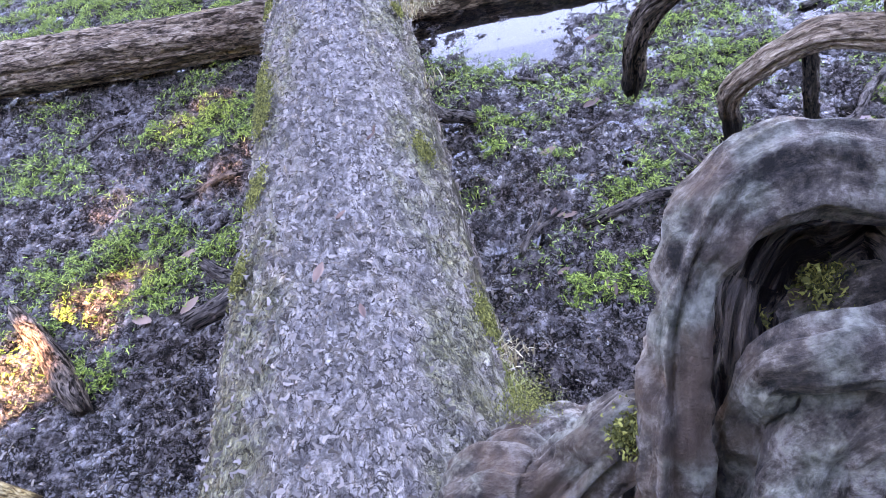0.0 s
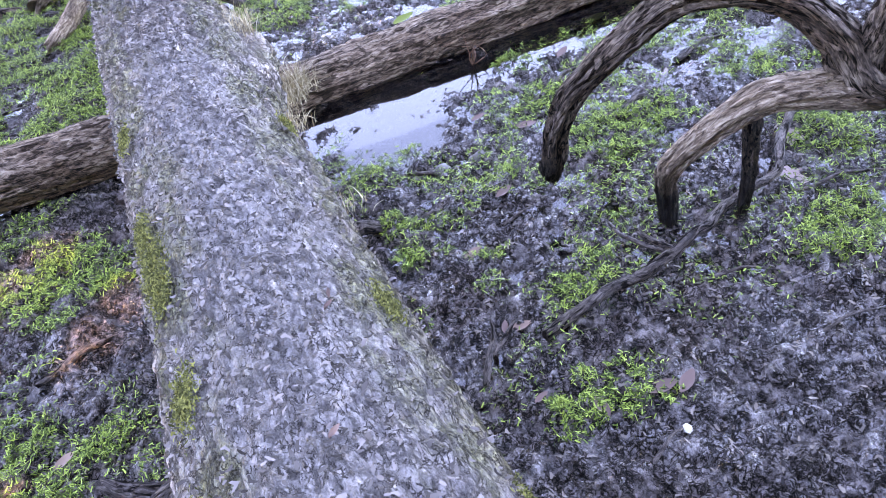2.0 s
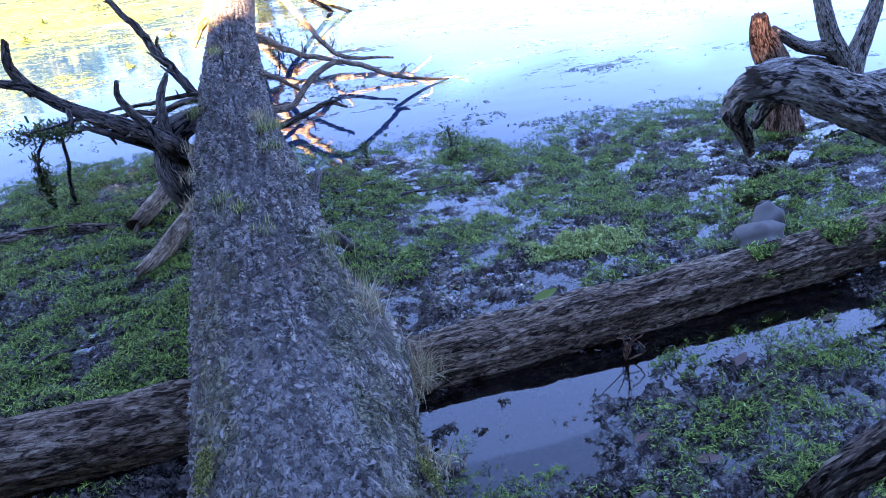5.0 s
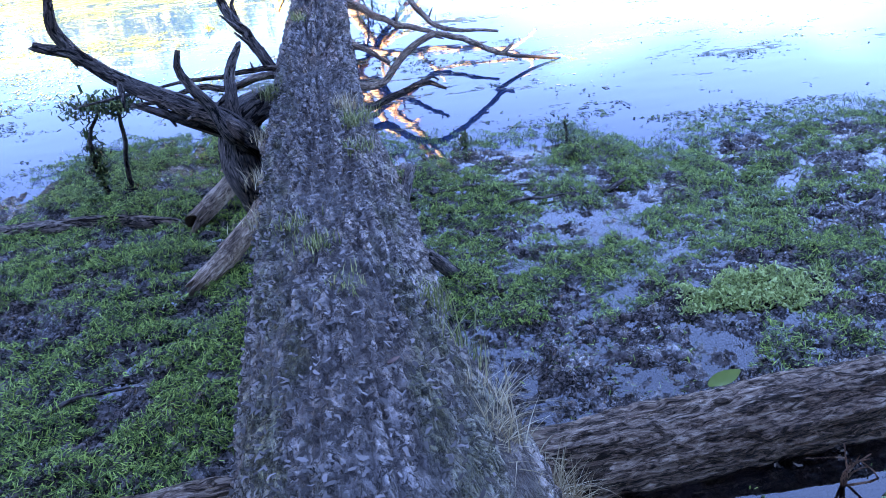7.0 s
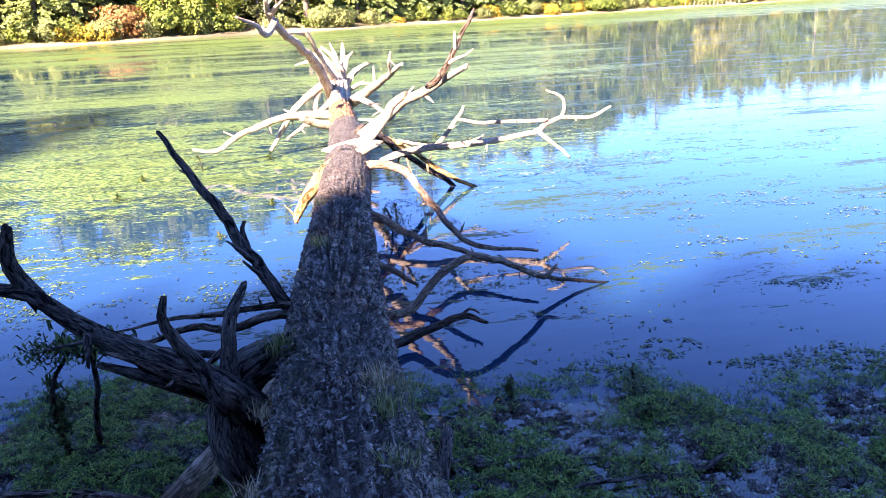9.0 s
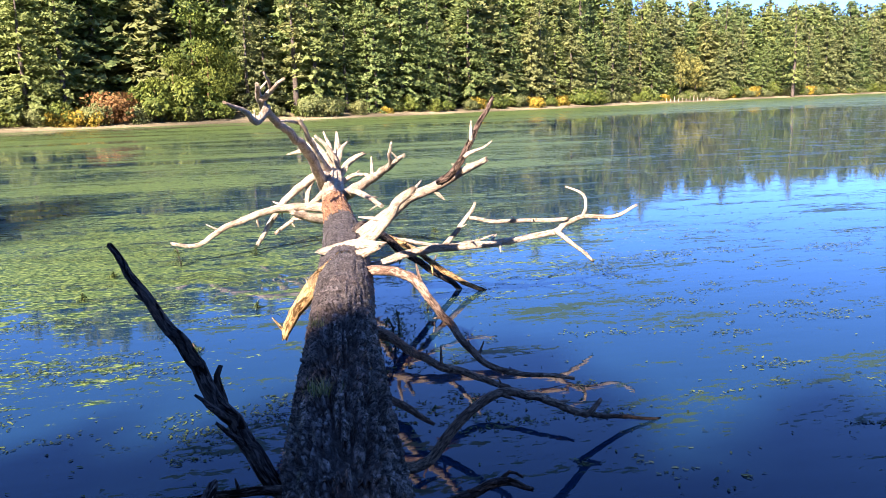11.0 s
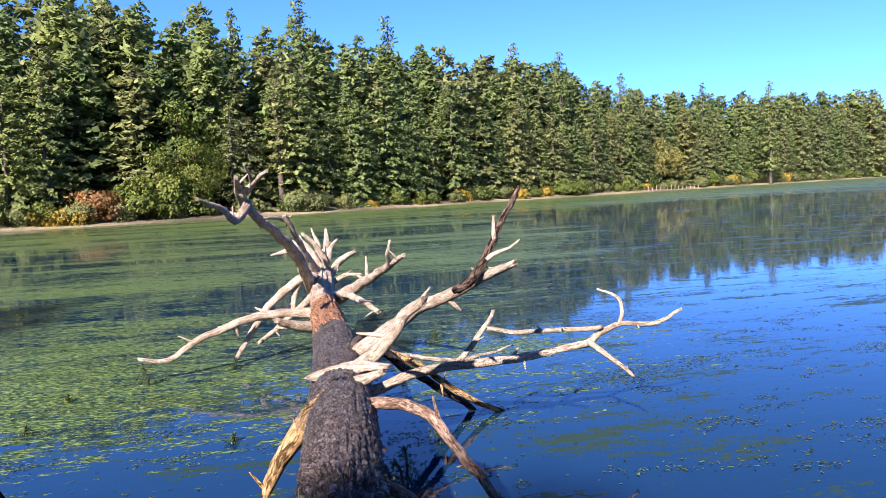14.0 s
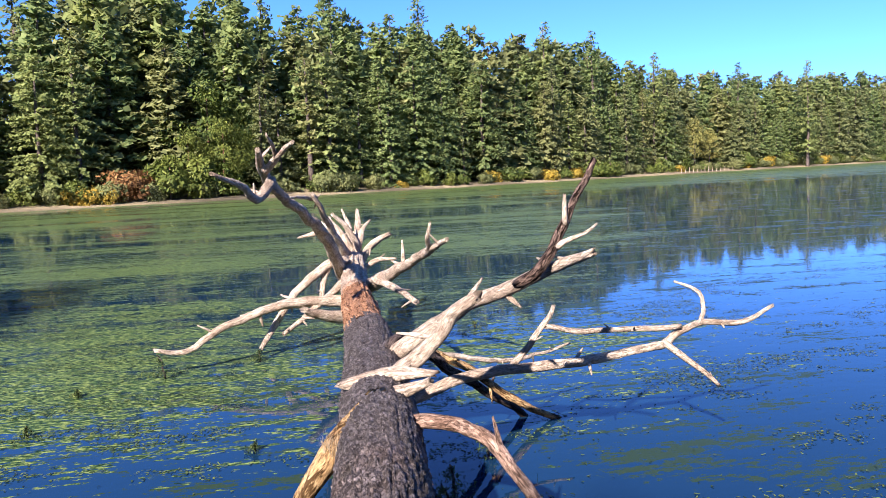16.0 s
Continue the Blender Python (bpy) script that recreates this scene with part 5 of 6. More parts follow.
# ---- grass tufts ----
def tuft(name, place, blades, height, spread, droop, mat, label, group, seed):
    g = np.random.default_rng(seed)
    verts, faces_ = [], []
    for _ in range(blades):
        o = g.normal(0, spread * 0.35, 3) * (1, 1, 0.2)
        az, ln = g.uniform(0, 2 * math.pi), height * g.uniform(0.5, 1.3)
        lean = g.uniform(0.1, 1.0) * droop
        out, side = np.array([math.cos(az), math.sin(az), 0]), np.array([-math.sin(az), math.cos(az), 0]) * 0.0014 * (1 + g.uniform(0, 1))
        b = len(verts)
        for k in range(5):
            s = k / 4
            p = o + out * ln * lean * s ** 1.6 + np.array([0, 0, ln * (s - 0.55 * lean * s * s)])
            verts += [p - side * (1.05 - s), p + side * (1.05 - s)]
        faces_ += [[b + 2 * k, b + 2 * k + 1, b + 2 * k + 3, b + 2 * k + 2] for k in range(4)]
    ob = raw(name, np.array(verts), faces_, mat, None)
    ob.location = place
    return tagged(ob, label, "grass", group, "stuff")


for k, (yy, aa, n, h, dry) in enumerate([(3.78, 20, 150, 0.16, 1), (3.95, 8, 170, 0.20, 1), (3.6, 12, 70, 0.12, 1), (4.35, 32, 80, 0.10, 0), (4.2, 22, 14, 0.22, 0), (4.55, 98, 70, 0.06, 0), (4.75, 112, 60, 0.06, 0), (4.3, 85, 40, 0.05, 0), (5.75, 58, 130, 0.09, 0), (5.95, 62, 120, 0.09, 1), (5.4, 60, 70, 0.07, 0), (6.6, 150, 90, 0.15, 0), (5.6, 165, 60, 0.12, 1), (5.15, 160, 60, 0.10, 1), (6.2, 170, 50, 0.10, 1), (7.9, 110, 60, 0.10, 0), (10.9, 168, 80, 0.16, 1), (1.02, 22, 160, 0.06, 0), (1.14, 18, 100, 0.07, 1), (3.0, 20, 60, 0.10, 1), (2.5, 14, 40, 0.08, 1), (9.2, 125, 40, 0.08, 0), (6.1, 30, 60, 0.09, 0)]):
    tuft("grass_tuft", tuple(on_trunk(np.array(float(yy)), np.array(float(aa)), -0.01)), int(1.4 * n), 0.75 * h, 0.09, 1.0 if dry else 0.85, STRAW if dry else GRASS,
         "dry straw-coloured grass tuft rooted in the bark" if dry else "small green grass tuft rooted in the bark", "grass on the trunk", 100 + k)


for k, (place, n, h) in enumerate([((0.20, 3.86, -0.02), 300, 0.14), ((0.27, 3.93, -0.03), 260, 0.15), ((0.14, 3.74, 0.05), 120, 0.12), ((0.17, 4.05, 0.06), 90, 0.13)]):
    tuft("grass_tuft", place, n, h, 0.11, 1.15, STRAW, "thick dry straw tuft where trunk and cross log meet", "grass on the trunk", 180 + k)
tuft("grass_tuft", (0.10, 4.38, 0.14), 140, 0.13, 0.10, 0.5, GRASS, "fresh green grass tuft rooted in the bark", "grass on the trunk", 190)


# ---- single leaves, shell, stones, weed clumps ----
def lobed_leaf(place, size, turn, label):
    verts, n = [(0, 0, 0.004)], 40
    for k in range(n):
        a = 2 * math.pi * k / n
        lobe = 0.62 + 0.38 * abs(math.cos(2.5 * a)) ** 1.5 + 0.06 * math.sin(17 * a)
        if abs(a - math.pi) < 0.25:
            lobe *= 0.45
        verts.append((size / 2 * lobe * math.cos(a), size / 2 * lobe * math.sin(a), 0.004 + 0.07 * size * abs(math.sin(2.5 * a)) * lobe))
    faces_ = [[0, 1 + k, 1 + (k + 1) % n] for k in range(n)]
    b = len(verts)
    verts += [(-size * 0.2, -0.002, 0.006), (-size * 0.2, 0.002, 0.006), (-size * 0.75, 0.002, 0.012), (-size * 0.75, -0.002, 0.012)]
    faces_.append([b, b + 1, b + 2, b + 3])
    ob = raw("maple_leaf", np.array(verts), faces_, PINKLEAF, None)
    ob.matrix_world = pose(*place, 2, 1, turn)
    return tagged(ob, label, "leaf", "fallen leaves")


def oval_leaf(place, size, turn, label, mat=None):
    n, verts = 7, []
    for k in range(n):
        s = k / (n - 1)
        w = size * 0.24 * math.sin(math.pi * min(0.97, 0.05 + 0.95 * s)) ** 0.7
        verts += [((s - 0.5) * size, -w, 0.012 + 0.01 * s), ((s - 0.5) * size, 0, 0.004 + 0.02 * s * s), ((s - 0.5) * size, w, 0.012 + 0.01 * s)]
    faces_ = [[3 * k + c, 3 * k + c + 1, 3 * k + c + 4, 3 * k + c + 3] for k in range(n - 1) for c in (0, 1)]
    ob = raw("fallen_leaf", np.array(verts), faces_, mat or DEADLEAF, None)
    ob.matrix_world = pose(*place, 0, 0, turn)
    return tagged(ob, label, "leaf", "fallen leaves")


def at_mud(x, y, up=0.0):
    return x, y, float(mud_level(np.array(x), np.array(y)) + mud_relief(np.array([x]), np.array([y]))[0] - 0.012) + up


lobed_leaf(at_mud(1.95, 3.26, 0.0), 0.24, 200, "large pinkish-brown maple leaf on mud")
lobed_leaf(at_mud(1.83, 2.34, 0.0), 0.16, 80, "dull brown maple leaf on mud")
lobed_leaf(at_mud(2.0, 2.55, 0.0), 0.13, 20, "dull brown maple leaf on mud")
for x, y, s, a in [(0.56, 1.77, 0.075, 95), (0.55, 2.66, 0.09, 20), (0.77, 1.75, 0.10, -10), (0.84, 1.72, 0.09, 30), (0.52, 2.22, 0.08, -10), (0.47, 2.24, 0.05, 60), (0.82, 2.9, 0.08, 15), (1.15, 3.3, 0.1, -20), (-1.05, 2.5, 0.08, 20), (-1.0, 2.15, 0.09, 40), (0.42, 1.9, 0.05, 10), (1.62, 3.75, 0.09, 30), (2.2, 3.9, 0.08, 10), (-1.2, 2.15, 0.1, -30), (0.7, 3.05, 0.06, 70), (1.0, 3.5, 0.07, 5)]:
    oval_leaf(at_mud(x, y, 0.006), s, a, "dull brown fallen leaf lying on mud")
oval_leaf((1.0, 4.36, -0.10), 0.13, 15, "yellow-green leaf lying on the cross log", BROADLEAF)
oval_leaf((2.0, 4.02, -0.29), 0.13, 5, "green leaf floating on the puddle", BROADLEAF)
for yy, aa, s, t in [(1.3, 92, 0.05, 60), (1.5, 84, 0.03, 20), (1.15, 78, 0.03, 100), (1.86, 70, 0.025, 10), (1.9, 68, 0.02, 70), (3.9, 72, 0.03, 0)]:
    oval_leaf(tuple(on_trunk(np.array(float(yy)), np.array(float(aa)), 0.01)), s, t, "small pale leaf lying on the trunk")


def clam():
    verts, n, m = [], 18, 6
    for i in range(m + 1):
        s = i / m
        for k in range(n):
            a = 2 * math.pi * k / n
            verts.append((0.019 * s * math.cos(a), 0.014 * s * math.sin(a) + 0.003 * s, 0.010 * (1 - s * s) + 0.0006 * math.sin(28 * s)))
    faces_ = [[i * n + k, i * n + (k + 1) % n, (i + 1) * n + (k + 1) % n, (i + 1) * n + k] for i in range(m) for k in range(n)]
    ob = raw("clam_shell", np.array(verts), faces_, SHELL, None)
    ob.matrix_world = pose(*at_mud(0.745, 1.585, 0.004), 8, 4, 70)
    tagged(ob, "small white clam shell on mud", "shell")


clam()


def rock(name, place, size, seed, label):
    bm = bmesh.new()
    bmesh.ops.create_icosphere(bm, subdivisions=3, radius=1)
    for v_ in bm.verts:
        q = v_.co
        k = 1 + 0.5 * (noise.noise(q * 1.2 + Vector((seed, 0, 0)))) + 0.12 * noise.noise(q * 4)
        v_.co = Vector((q.x * size[0], q.y * size[1], q.z * size[2])) * k
    me = bpy.data.meshes.new(name)
    bm.to_mesh(me)
    bm.free()
    me.materials.append(STONE)
    me.polygons.foreach_set("use_smooth", np.ones(len(me.polygons), bool))
    ob = new(name, me)
    ob.location = place
    return tagged(ob, label, "stone", "stones on the shore")


rock("stone", (2.45, 4.72, -0.30), (0.15, 0.10, 0.08), 1, "smooth grey stone on weedy mud")
rock("stone", (2.60, 4.85, -0.30), (0.10, 0.08, 0.11), 4, "upright grey stone on weedy mud")
rock("stone", at_mud(0.68, 3.24), (0.04, 0.035, 0.03), 8, "small dark stone by the puddle")
rock("stone", at_mud(0.86, 3.22), (0.04, 0.03, 0.03), 12, "small dark stone by the puddle")


def weed_clump(x, y, z, size, seed):
    g = np.random.default_rng(seed)
    ob = thing("weed_clump", (x, y, z), "twig draped with green weed standing in the shallows", "water weed", "weed-draped twigs")
    top = (g.normal(0, 0.3) * size, g.normal(0, 0.2) * size, size)
    branch("twig", [(x, y, z - 0.15, 0.012), (x + top[0] * 0.3, y + top[1] * 0.3, z + size * 0.5, 0.010), (x + top[0], y + top[1], z + size, 0.005)], DARK_WOOD, ob, "", None, seg=7, step=0.03, seed=seed, wobble=0.05)
    s = g.uniform(0, 1, 260) ** 1.5
    p = np.stack([top[0] * s, top[1] * s, size * 0.85 * s], 1) + g.normal(0, 1, (260, 3)) * (size * 0.30 * (1.1 - s))[:, None] * (1.2, 1.2, 0.10)
    vv, ff = fronds(p, 0.03 * (0.6 + size), 0.4, 2, 0.01, 0.3)
    tagged(raw("weed", vv, ff, WEED, ob, "draped green weed"), kind="stuff")


for k, (x, y, size) in enumerate([(1.53, 7.42, 0.22), (1.45, 7.1, 0.14), (0.85, 7.6, 0.12), (-1.70, 16.0, 0.28), (-1.52, 7.35, 0.14), (-1.30, 7.4, 0.12), (0.66, 11.4, 0.3), (0.75, 11.9, 0.2), (-0.62, 13.2, 0.08), (-1.1, 11.8, 0.08), (-0.7, 16.5, 0.14), (-2.6, 14.2, 0.1), (1.15, 12.6, 0.18), (-2.5, 15.5, 0.08), (2.2, 17.5, 0.1)]):
    weed_clump(x, y, WATER_Z, size, 300 + k)
drape = thing("hanging_weed", (-1.42, 7.36, 0.12), "green weed hung over drooping dark branches by the trunk", "water weed")
for k, (x, y, z, w, h) in enumerate([(-1.44, 7.36, 0.13, 0.16, 0.05), (-1.30, 7.42, 0.10, 0.12, 0.04), (-1.50, 7.32, -0.20, 0.05, 0.18), (-1.48, 7.34, -0.50, 0.14, 0.05), (-1.36, 7.44, -0.52, 0.10, 0.05)]):
    p = np.random.default_rng(700 + k).normal(0, 1, (420, 3)) * (w * 0.6, w * 0.4, h * 0.6) + (x + 1.42, y - 7.36, z - 0.12)
    vv, ff = fronds(p, 0.035, 0.5, 2, 0.01, 0.28)
    tagged(raw("weed", vv, ff, WEED, drape, "draped green weed"), kind="stuff")
sprig = thing("red_sprig", (1.22, 4.0, -0.27), "reddish dry twig sprig against the cross log", "twig")
for k in range(7):
    g = np.random.default_rng(k)
    branch("twig", [(1.22, 4.0, -0.28, 0.004), (1.22 + g.normal(0, 0.03), 3.99 + g.normal(0, 0.02), -0.2, 0.003), (1.2 + g.normal(0, 0.06), 3.98 + g.normal(0, 0.04), -0.12 + g.normal(0, 0.03), 0.002)], RED_WOOD, sprig, "", None, seg=6, step=0.03, seed=k)


# ---- the far woods ----
def spray(verts, faces_, p, d, ln, wd, g):
    """One ragged drooping bough tip: a bent kite of two faces."""
    d = d / (np.linalg.norm(d) + 1e-9)
    s = np.cross(d, (0, 0, 1.0))
    s /= np.linalg.norm(s) + 1e-9
    s = s + np.array([0, 0, g.normal(0, 0.75)])
    b = len(verts)
    drop = np.array([0, 0, -1.0]) * ln * g.uniform(0.05, 0.45)
    verts += [p, p + d * ln * g.uniform(0.35, 0.6) + s * wd * g.uniform(0.3, 0.6) + drop * 0.3, p + d * ln + drop, p + d * ln * g.uniform(0.35, 0.6) - s * wd * g.uniform(0.3, 0.6) + drop * 0.3]
    faces_ += [[b, b + 1, b + 2], [b, b + 2, b + 3]]


def crown_mesh(verts, faces_, mat, tree, centre_z):
    """Foliage whose faces are turned outward, shaded softly like a mass of small needles."""
    v, f = np.array(verts), np.array(faces_)
    out = v - np.array((0, 0, 1.0)) * (v[:, 2:3] - 0.6 if centre_z is None else centre_z)
    out /= np.linalg.norm(out, axis=1)[:, None] + 1e-9
    nrm = np.cross(v[f[:, 1]] - v[f[:, 0]], v[f[:, 2]] - v[f[:, 0]])
    nrm /= np.linalg.norm(nrm, axis=1)[:, None] + 1e-9
    wrong = (nrm * out[f[:, 0]]).sum(1) < 0
    f[wrong] = f[wrong][:, ::-1]
    nrm[wrong] *= -1
    face_n = np.zeros_like(v)
    for c in range(3):
        np.add.at(face_n, f[:, c], nrm)
    face_n /= np.linalg.norm(face_n, axis=1)[:, None] + 1e-9
    ob = raw("crown", v, f, mat, tree)
    ob.data.normals_split_custom_set_from_vertices((0.62 * out + 0.38 * face_n).tolist())
    return ob


def conifer(seed, height, width, bare, mat, ragged=0.3, label="tall dark green fir on the wooded bank", fine=1.7, wide=1.5):
    g = np.random.default_rng(seed)
    tree = thing("conifer", (0, 0, 0), label, "conifer", "trees of the far bank")
    r = height * 0.013
    branch("trunk", [(0, 0, -0.5, r * 1.4), (g.normal(0, 0.1), g.normal(0, 0.1), height * 0.4, r), (g.normal(0, 0.15), 0, height * 0.97, 0.04)], TRUNKBARK, tree, "", None, seg=7, step=1.2, seed=seed, lump=0.05, groove=0.05)
    verts, faces_ = [], []
    z = height * bare
    while z < height * 0.985:
        f = (z / height - bare) / (1 - bare)
        reach = width * (1 - f) ** 0.62 * (0.6 + 0.4 * min(1, f * 6 + 0.4)) * g.uniform(0.75, 1.12) + 0.25
        for _ in range(g.integers(4, 7)):
            if g.uniform() < ragged * 0.5:
                continue
            az = g.uniform(0, 2 * math.pi)
            ln = reach * g.uniform(1 - ragged, 1.1)
            d = np.array([math.cos(az), math.sin(az), 0.25 * f - 0.12])
            n = max(3, int(ln * 4.6 * fine))
            for k in range(n):
                s = (k + g.uniform(0.2, 1)) / n
                p = np.array([0, 0, z]) + d * ln * s + np.array([0, 0, -0.10 * ln * s * s]) + g.normal(0, 0.10, 3)
                turn = g.normal(0, 0.8)
                dd = np.array([d[0] * math.cos(turn) - d[1] * math.sin(turn), d[0] * math.sin(turn) + d[1] * math.cos(turn), g.normal(-0.05, 0.25)])
                spray(verts, faces_, p, dd, g.uniform(0.55, 1.2) * (0.65 + 0.35 * (1 - f)) / fine, g.uniform(0.33, 0.66) * wide / fine, g)
        z += height * 0.0125 * g.uniform(0.7, 1.3) + 0.10
    crown_mesh(verts, faces_, mat, tree, None)
    return tree


def broad_tree(name, seed, height, width, mat, base, label, category, density=1.0):
    g = np.random.default_rng(seed)
    tree = thing(name, (0, 0, 0), label, category, "bushes and broadleaf trees of the far bank")
    verts, faces_ = [], []
    lobes = []
    for k in range(int(9 + 2 * width)):
        az, rr = g.uniform(0, 2 * math.pi), width * math.sqrt(g.uniform(0, 1)) * 0.75
        lobes.append((rr * math.cos(az), rr * math.sin(az), base + (height - base) * g.uniform(0.15, 0.9) * (1 - 0.35 * rr / width), width * g.uniform(0.25, 0.42)))
    branch("trunk", [(0, 0, -0.4, 0.03 * height ** 0.7), (0.1, 0, height * 0.3, 0.022 * height ** 0.7), (0, 0.1, height * 0.75, 0.03)], TRUNKBARK if mat is not BROADLEAF else RED_WOOD, tree, "", None, seg=7, step=0.8, seed=seed)
    for x, y, z, rr in lobes:
        for _ in range(int(85 * density * (0.5 + rr))):
            d = g.normal(0, 1, 3)
            d /= np.linalg.norm(d)
            p = np.array([x, y, z]) + d * rr * (1, 1, 0.75) * g.uniform(0.75, 1.05)
            spray(verts, faces_, p, d + g.normal(0, 0.6, 3), g.uniform(0.22, 0.42), g.uniform(0.16, 0.34), g)
    crown_mesh(verts, faces_, mat, tree, 0.45 * height)
    return tree


firs = [conifer(1, 24, 5.4, 0.05, NEEDLES), conifer(2, 26, 4.9, 0.08, NEEDLES, 0.35), conifer(3, 22, 5.8, 0.04, NEEDLES, 0.25), conifer(4, 27, 4.4, 0.12, OLIVE, 0.45, "tall thin olive-green fir on the wooded bank"),
        conifer(5, 20, 5.2, 0.03, OLIVE, 0.3, "olive-green fir on the wooded bank"), conifer(6, 29, 4.6, 0.16, NEEDLES, 0.5, "tall ragged fir with a bare lower trunk")]
snag = conifer(7, 19, 2.6, 0.3, OLIVE, 0.85, "grey half-dead fir with thin crown")
back_firs = [conifer(31 + k, h, w, 0.05, m, 0.3, "tall fir deep in the far woods", 1.1, 1.6) for k, (h, w, m) in enumerate([(24, 5.4, NEEDLES), (26, 5.0, NEEDLES), (23, 5.6, OLIVE), (27, 4.8, NEEDLES), (21, 5.4, OLIVE), (28, 4.8, NEEDLES)])]
bushes = [broad_tree("bush", 11, 4.0, 2.6, BROADLEAF, 0.2, "rounded bright green bush at the water's edge", "bush"), broad_tree("bush", 12, 3.0, 2.2, GOLDLEAF, 0.1, "golden yellow autumn bush at the water's edge", "bush"),
          broad_tree("bush", 13, 3.4, 2.4, RUSTLEAF, 0.2, "rust-orange autumn bush at the water's edge", "bush"), broad_tree("bush", 14, 3.2, 2.6, OLIVE, 0.1, "dull olive bush at the water's edge", "bush"),
          broad_tree("broadleaf_tree", 15, 13, 4.6, BROADLEAF, 3.0, "broad green tree with reddish trunk", "tree", 1.5), broad_tree("broadleaf_tree", 16, 12, 3.6, PALELEAF, 2.0, "yellowing broadleaf tree on the far bank", "tree", 1.3)]


def stand(tree, x, y, turn, size, wide=1.0):
    return copy_thing(tree, pose(x, y, float(ground_level(np.array([x]), np.array([y]))[0]) - 0.15, 0, 0, turn) @ Matrix.Diagonal((size * wide, size * wide, size, 1)))


def bank_point(u, back):
    """u runs along the far shore in metres; back is the distance behind the water's edge."""
    seglen = np.hypot(np.diff(SHORE_X), np.diff(SHORE_Y))
    d = np.r_[0, np.cumsum(seglen)]
    x, y = np.interp(u, d, SHORE_X), np.interp(u, d, SHORE_Y)
    x2, y2 = np.interp(u + 2, d, SHORE_X), np.interp(u + 2, d, SHORE_Y)
    t = np.array([x2 - x, y2 - y])
    t /= np.linalg.norm(t)
    return x - t[1] * back, y + t[0] * back


def shore_at(px):
    seglen = np.hypot(np.diff(SHORE_X), np.diff(SHORE_Y))
    return float(np.interp(px, SHORE_X, np.r_[0, np.cumsum(seglen)]))


gt = random.Random(12)
u0, u1 = shore_at(-62), shore_at(300)
# height of the woods' skyline, in degrees above the eye, by bearing
SKY_AZ = [-40, -17, -10, -3, 0, 3, 6, 9, 12, 18, 21.5, 25.5, 31, 35, 39, 42, 60]
SKY_EL = [14.5, 13.4, 14.2, 13.2, 12.2, 13.0, 11.2, 11.6, 10.3, 9.8, 8.8, 6.9, 5.9, 5.7, 5.4, 5.6, 5.4]


def skyline(x, y):
    return 2.0 + math.hypot(x, y - 6) * math.tan(radians(float(np.interp(math.degrees(math.atan2(x, y - 6)), SKY_AZ, SKY_EL))))


TALL = {t.name: h for t, h in zip([*firs, *back_firs, snag], [24, 26, 22, 27, 20, 29, 24, 26, 23, 27, 21, 28, 19])}
for back, gap, jitter, low, high_ in ((6, 4.6, 3, 0.50, 0.82), (13, 5.0, 4, 0.66, 0.92), (23, 7.0, 6, 0.80, 0.98), (38, 9.5, 8, 0.88, 1.0), (60, 14, 10, 0.90, 1.02)):
    u = u0
    while u < u1:
        x, y = bank_point(u + gt.uniform(-1, 1) * gap * 0.3, back + gt.uniform(0, 1) * jitter)
        if back < 10 and (-25 < x < -6 or 101 < x < 121):
            u += gap
            continue
        tree = (firs if back < 10 else back_firs)[gt.randrange(6)] if gt.random() > 0.06 else snag
        if back < 10 and x > 40:
            tree = gt.choice([firs[3], firs[4], firs[1], firs[0]])
        z = float(ground_level(np.array([x]), np.array([y]))[0])
        size = max(0.45, (skyline(x, y) * gt.uniform(low, high_) - z) / TALL[tree.name])
        stand(tree, x, y, gt.uniform(0, 360), size, gt.uniform(1.0, 1.3) if back < 10 else gt.uniform(1.15, 1.5))
        u += gap * gt.uniform(0.7, 1.35)
# a few firs stand out above the rest
for bearing, dist, up in ((-11.5, 150, 1.04), (-9.2, 158, 1.03), (3.2, 152, 1.10), (-1.4, 158, 1.05), (9.3, 160, 1.10), (18.2, 185, 1.06), (21.4, 192, 1.08), (25.6, 215, 1.12), (31, 255, 1.12), (35.2, 270, 1.12)):
    x, y = dist * math.sin(radians(bearing)), 6 + dist * math.cos(radians(bearing))
    z = float(ground_level(np.array([x]), np.array([y]))[0])
    stand(firs[5], x, y, 37 * dist, (skyline(x, y) * up - z) / 29, 0.9)
# bushes in front of the firs
u = u0
while u < u1:
    x, y = bank_point(u, gt.uniform(2.5, 5.5))
    kind = gt.choices([0, 1, 2, 3], [5, 1.6 if x > 20 else 1, 0.06, 4])[0]
    stand(bushes[kind], x, y, gt.uniform(0, 360), gt.uniform(0.45, 1.0))
    u += gt.uniform(2.6, 6.0)
for kind, x, y, size in [(2, -23.0, 126.5, 1.5), (2, -21.5, 130, 1.1), (1, -27.5, 123.5, 1.0), (1, -25, 124.0, 0.9), (1, -29.5, 122.5, 0.8), (0, -17.5, 128, 1.6), (0, -13.5, 129.5, 1.7), (0, -10, 130.5, 1.4), (4, -15.0, 131.0, 0.85), (4, -10.0, 132.5, 1.0), (4, -12.5, 137, 1.5), (3, 5.5, 136.5, 1.1), (3, 8.0, 137.5, 1.0), (1, 38, 157, 0.9), (0, 66, 172.5, 1.0), (0, 68.5, 174, 0.8), (5, 108, 208, 1.25), (5, 116, 214, 1.0), (4, 100, 204, 0.9), (0, 128, 216, 1.3), (1, 140, 224, 1.2), (0, 152, 231, 1.2), (1, 172, 242, 1.1)]:
    stand(bushes[kind], x, y, gt.uniform(0, 360), size)
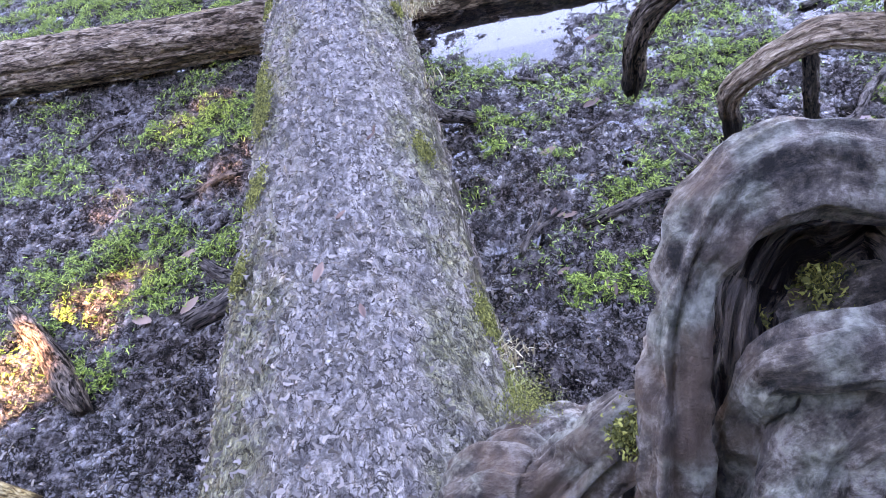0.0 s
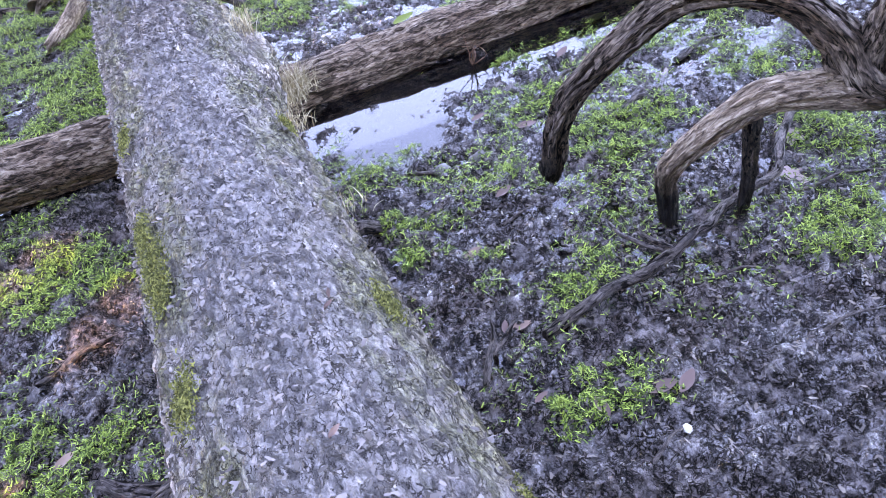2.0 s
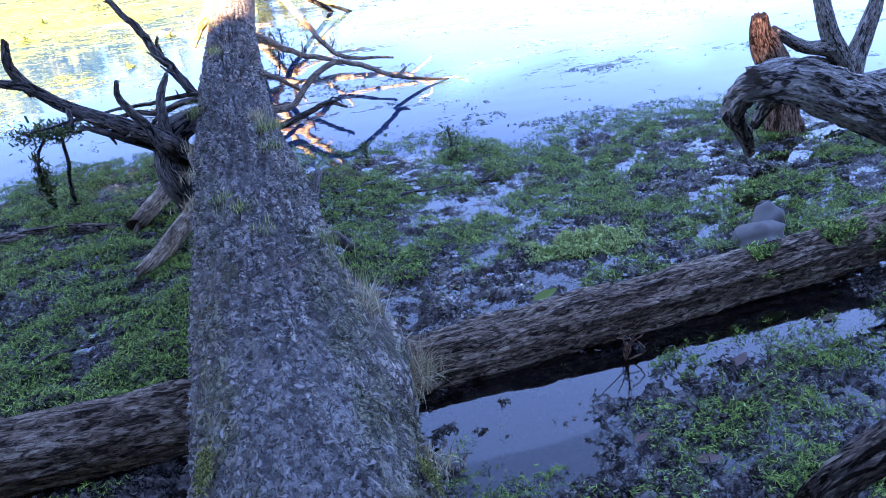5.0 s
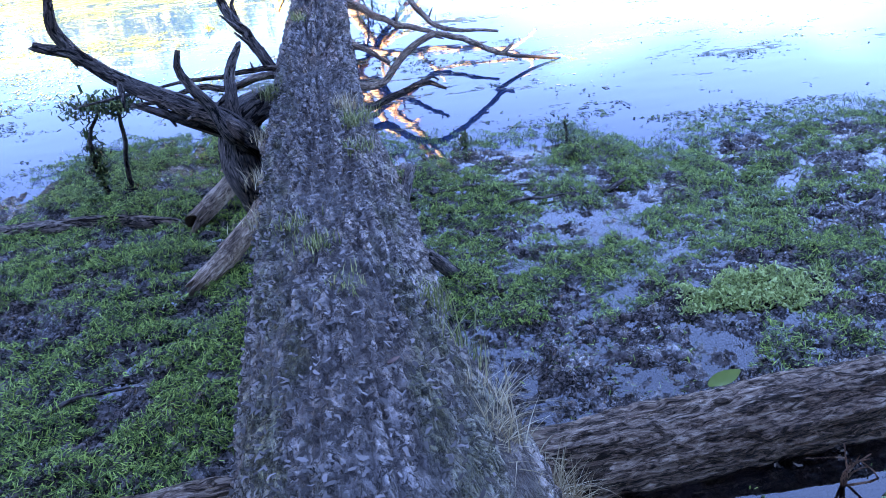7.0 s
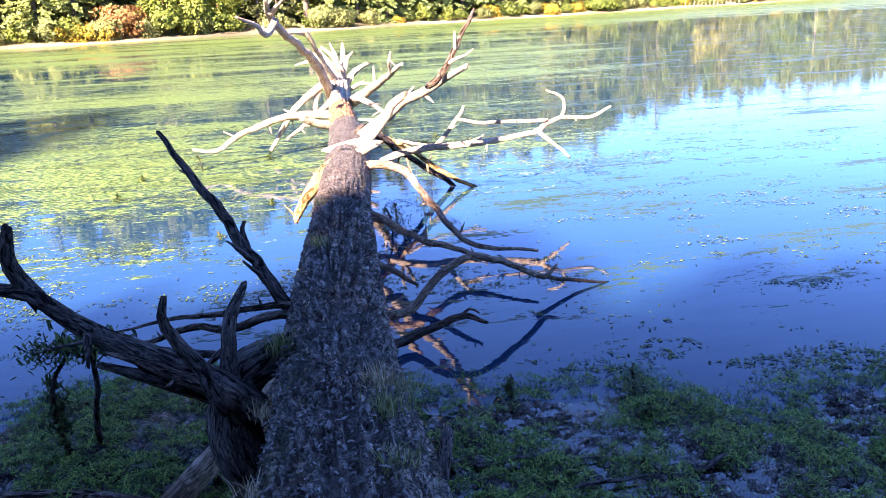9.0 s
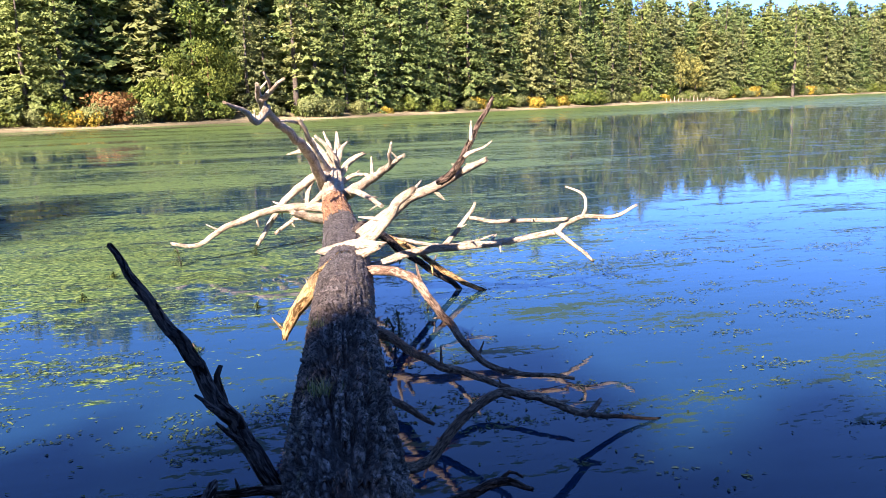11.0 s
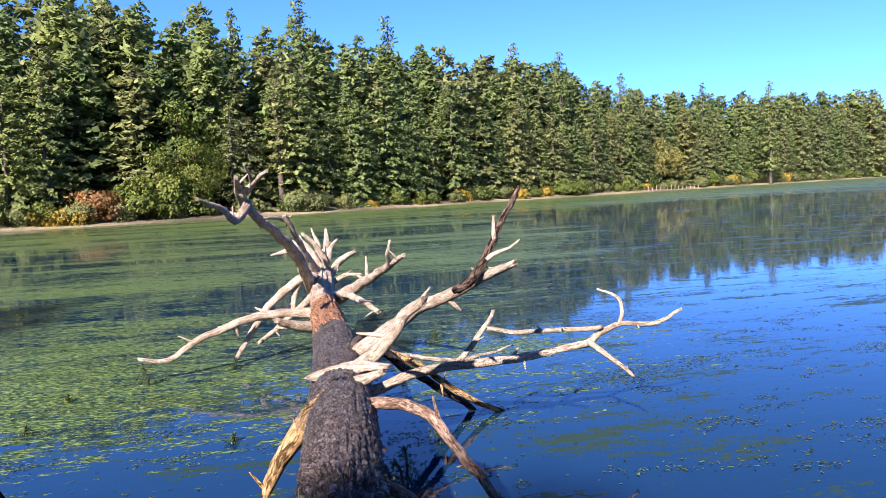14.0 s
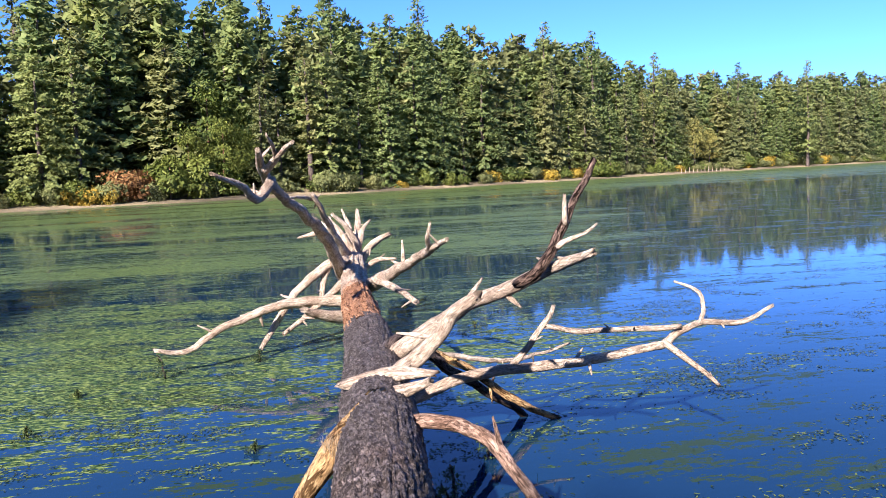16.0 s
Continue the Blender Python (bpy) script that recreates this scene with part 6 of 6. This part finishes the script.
# the patterns of the trees stand in the back rows themselves
for k, tree in enumerate([*firs, *back_firs, snag, *bushes]):
    x, y = bank_point(shore_at(-60) + 11 * k, 34)
    tree.matrix_world = pose(x, y, float(ground_level(np.array([x]), np.array([y]))[0]) - 0.15, 0, 0, 40 * k)

# stakes along the far bank
for k in range(14):
    x, y = bank_point(shore_at(96) + 2.1 * k, 1.0)
    z = float(ground_level(np.array([x]), np.array([y]))[0])
    st = branch("stake", [(x, y, z - 0.3, 0.07), (x, y, z + 0.5, 0.06), (x + 0.05, y, z + gt.uniform(0.7, 1.5), 0.05)], PALE_WOOD, None, "", None, seg=7, step=0.4, seed=k)
    tagged(st, "weathered grey stake on the far bank", "stake", "stakes on the far bank")

# ---- the wooded bank behind, whose trees shade the shore ----
high = conifer(8, 24, 4.6, 0.66, NEEDLES, 0.2, "tall fir with a bare trunk on the near bank", 0.5, 1.3)
shades = [conifer(21, 24, 5.4, 0.05, NEEDLES, 0.25, "fir on the near wooded bank", 0.5, 1.3), conifer(22, 26, 5.0, 0.05, NEEDLES, 0.25, "fir on the near wooded bank", 0.5, 1.3)]
for y0, top, gap_x, gap in ((-9.0, 14.3, -7.62, 2.0), (-12.5, 16.85, -9.82, 2.1)):
    row, sx = [(gap_x, high)], -27.0
    while sx < 9:
        if abs(sx - gap_x) > gap:
            row.append((sx, shades[gt.choice([0, 1])]))
        sx += 1.5
    for x, tree in row:
        y = y0 + gt.uniform(-0.4, 0.4)
        z = float(ground_level(np.array([x]), np.array([y]))[0])
        tall = 26 if tree is shades[1] else 24
        tr = stand(tree, x, y, gt.uniform(0, 360), (top + gt.uniform(-0.7, 0.5) - z) / tall)
        tagged(tr, "fir on the near wooded bank", "conifer", "trees of the near bank")
high.matrix_world = pose(-30, -14, float(ground_level(np.array([-30.0]), np.array([-14.0]))[0]), 0, 0, 0)
for k, tree in enumerate(shades):
    tree.matrix_world = pose(-33 - 4 * k, -13, float(ground_level(np.array([-33.0 - 4 * k]), np.array([-13.0]))[0]), 0, 0, 0)
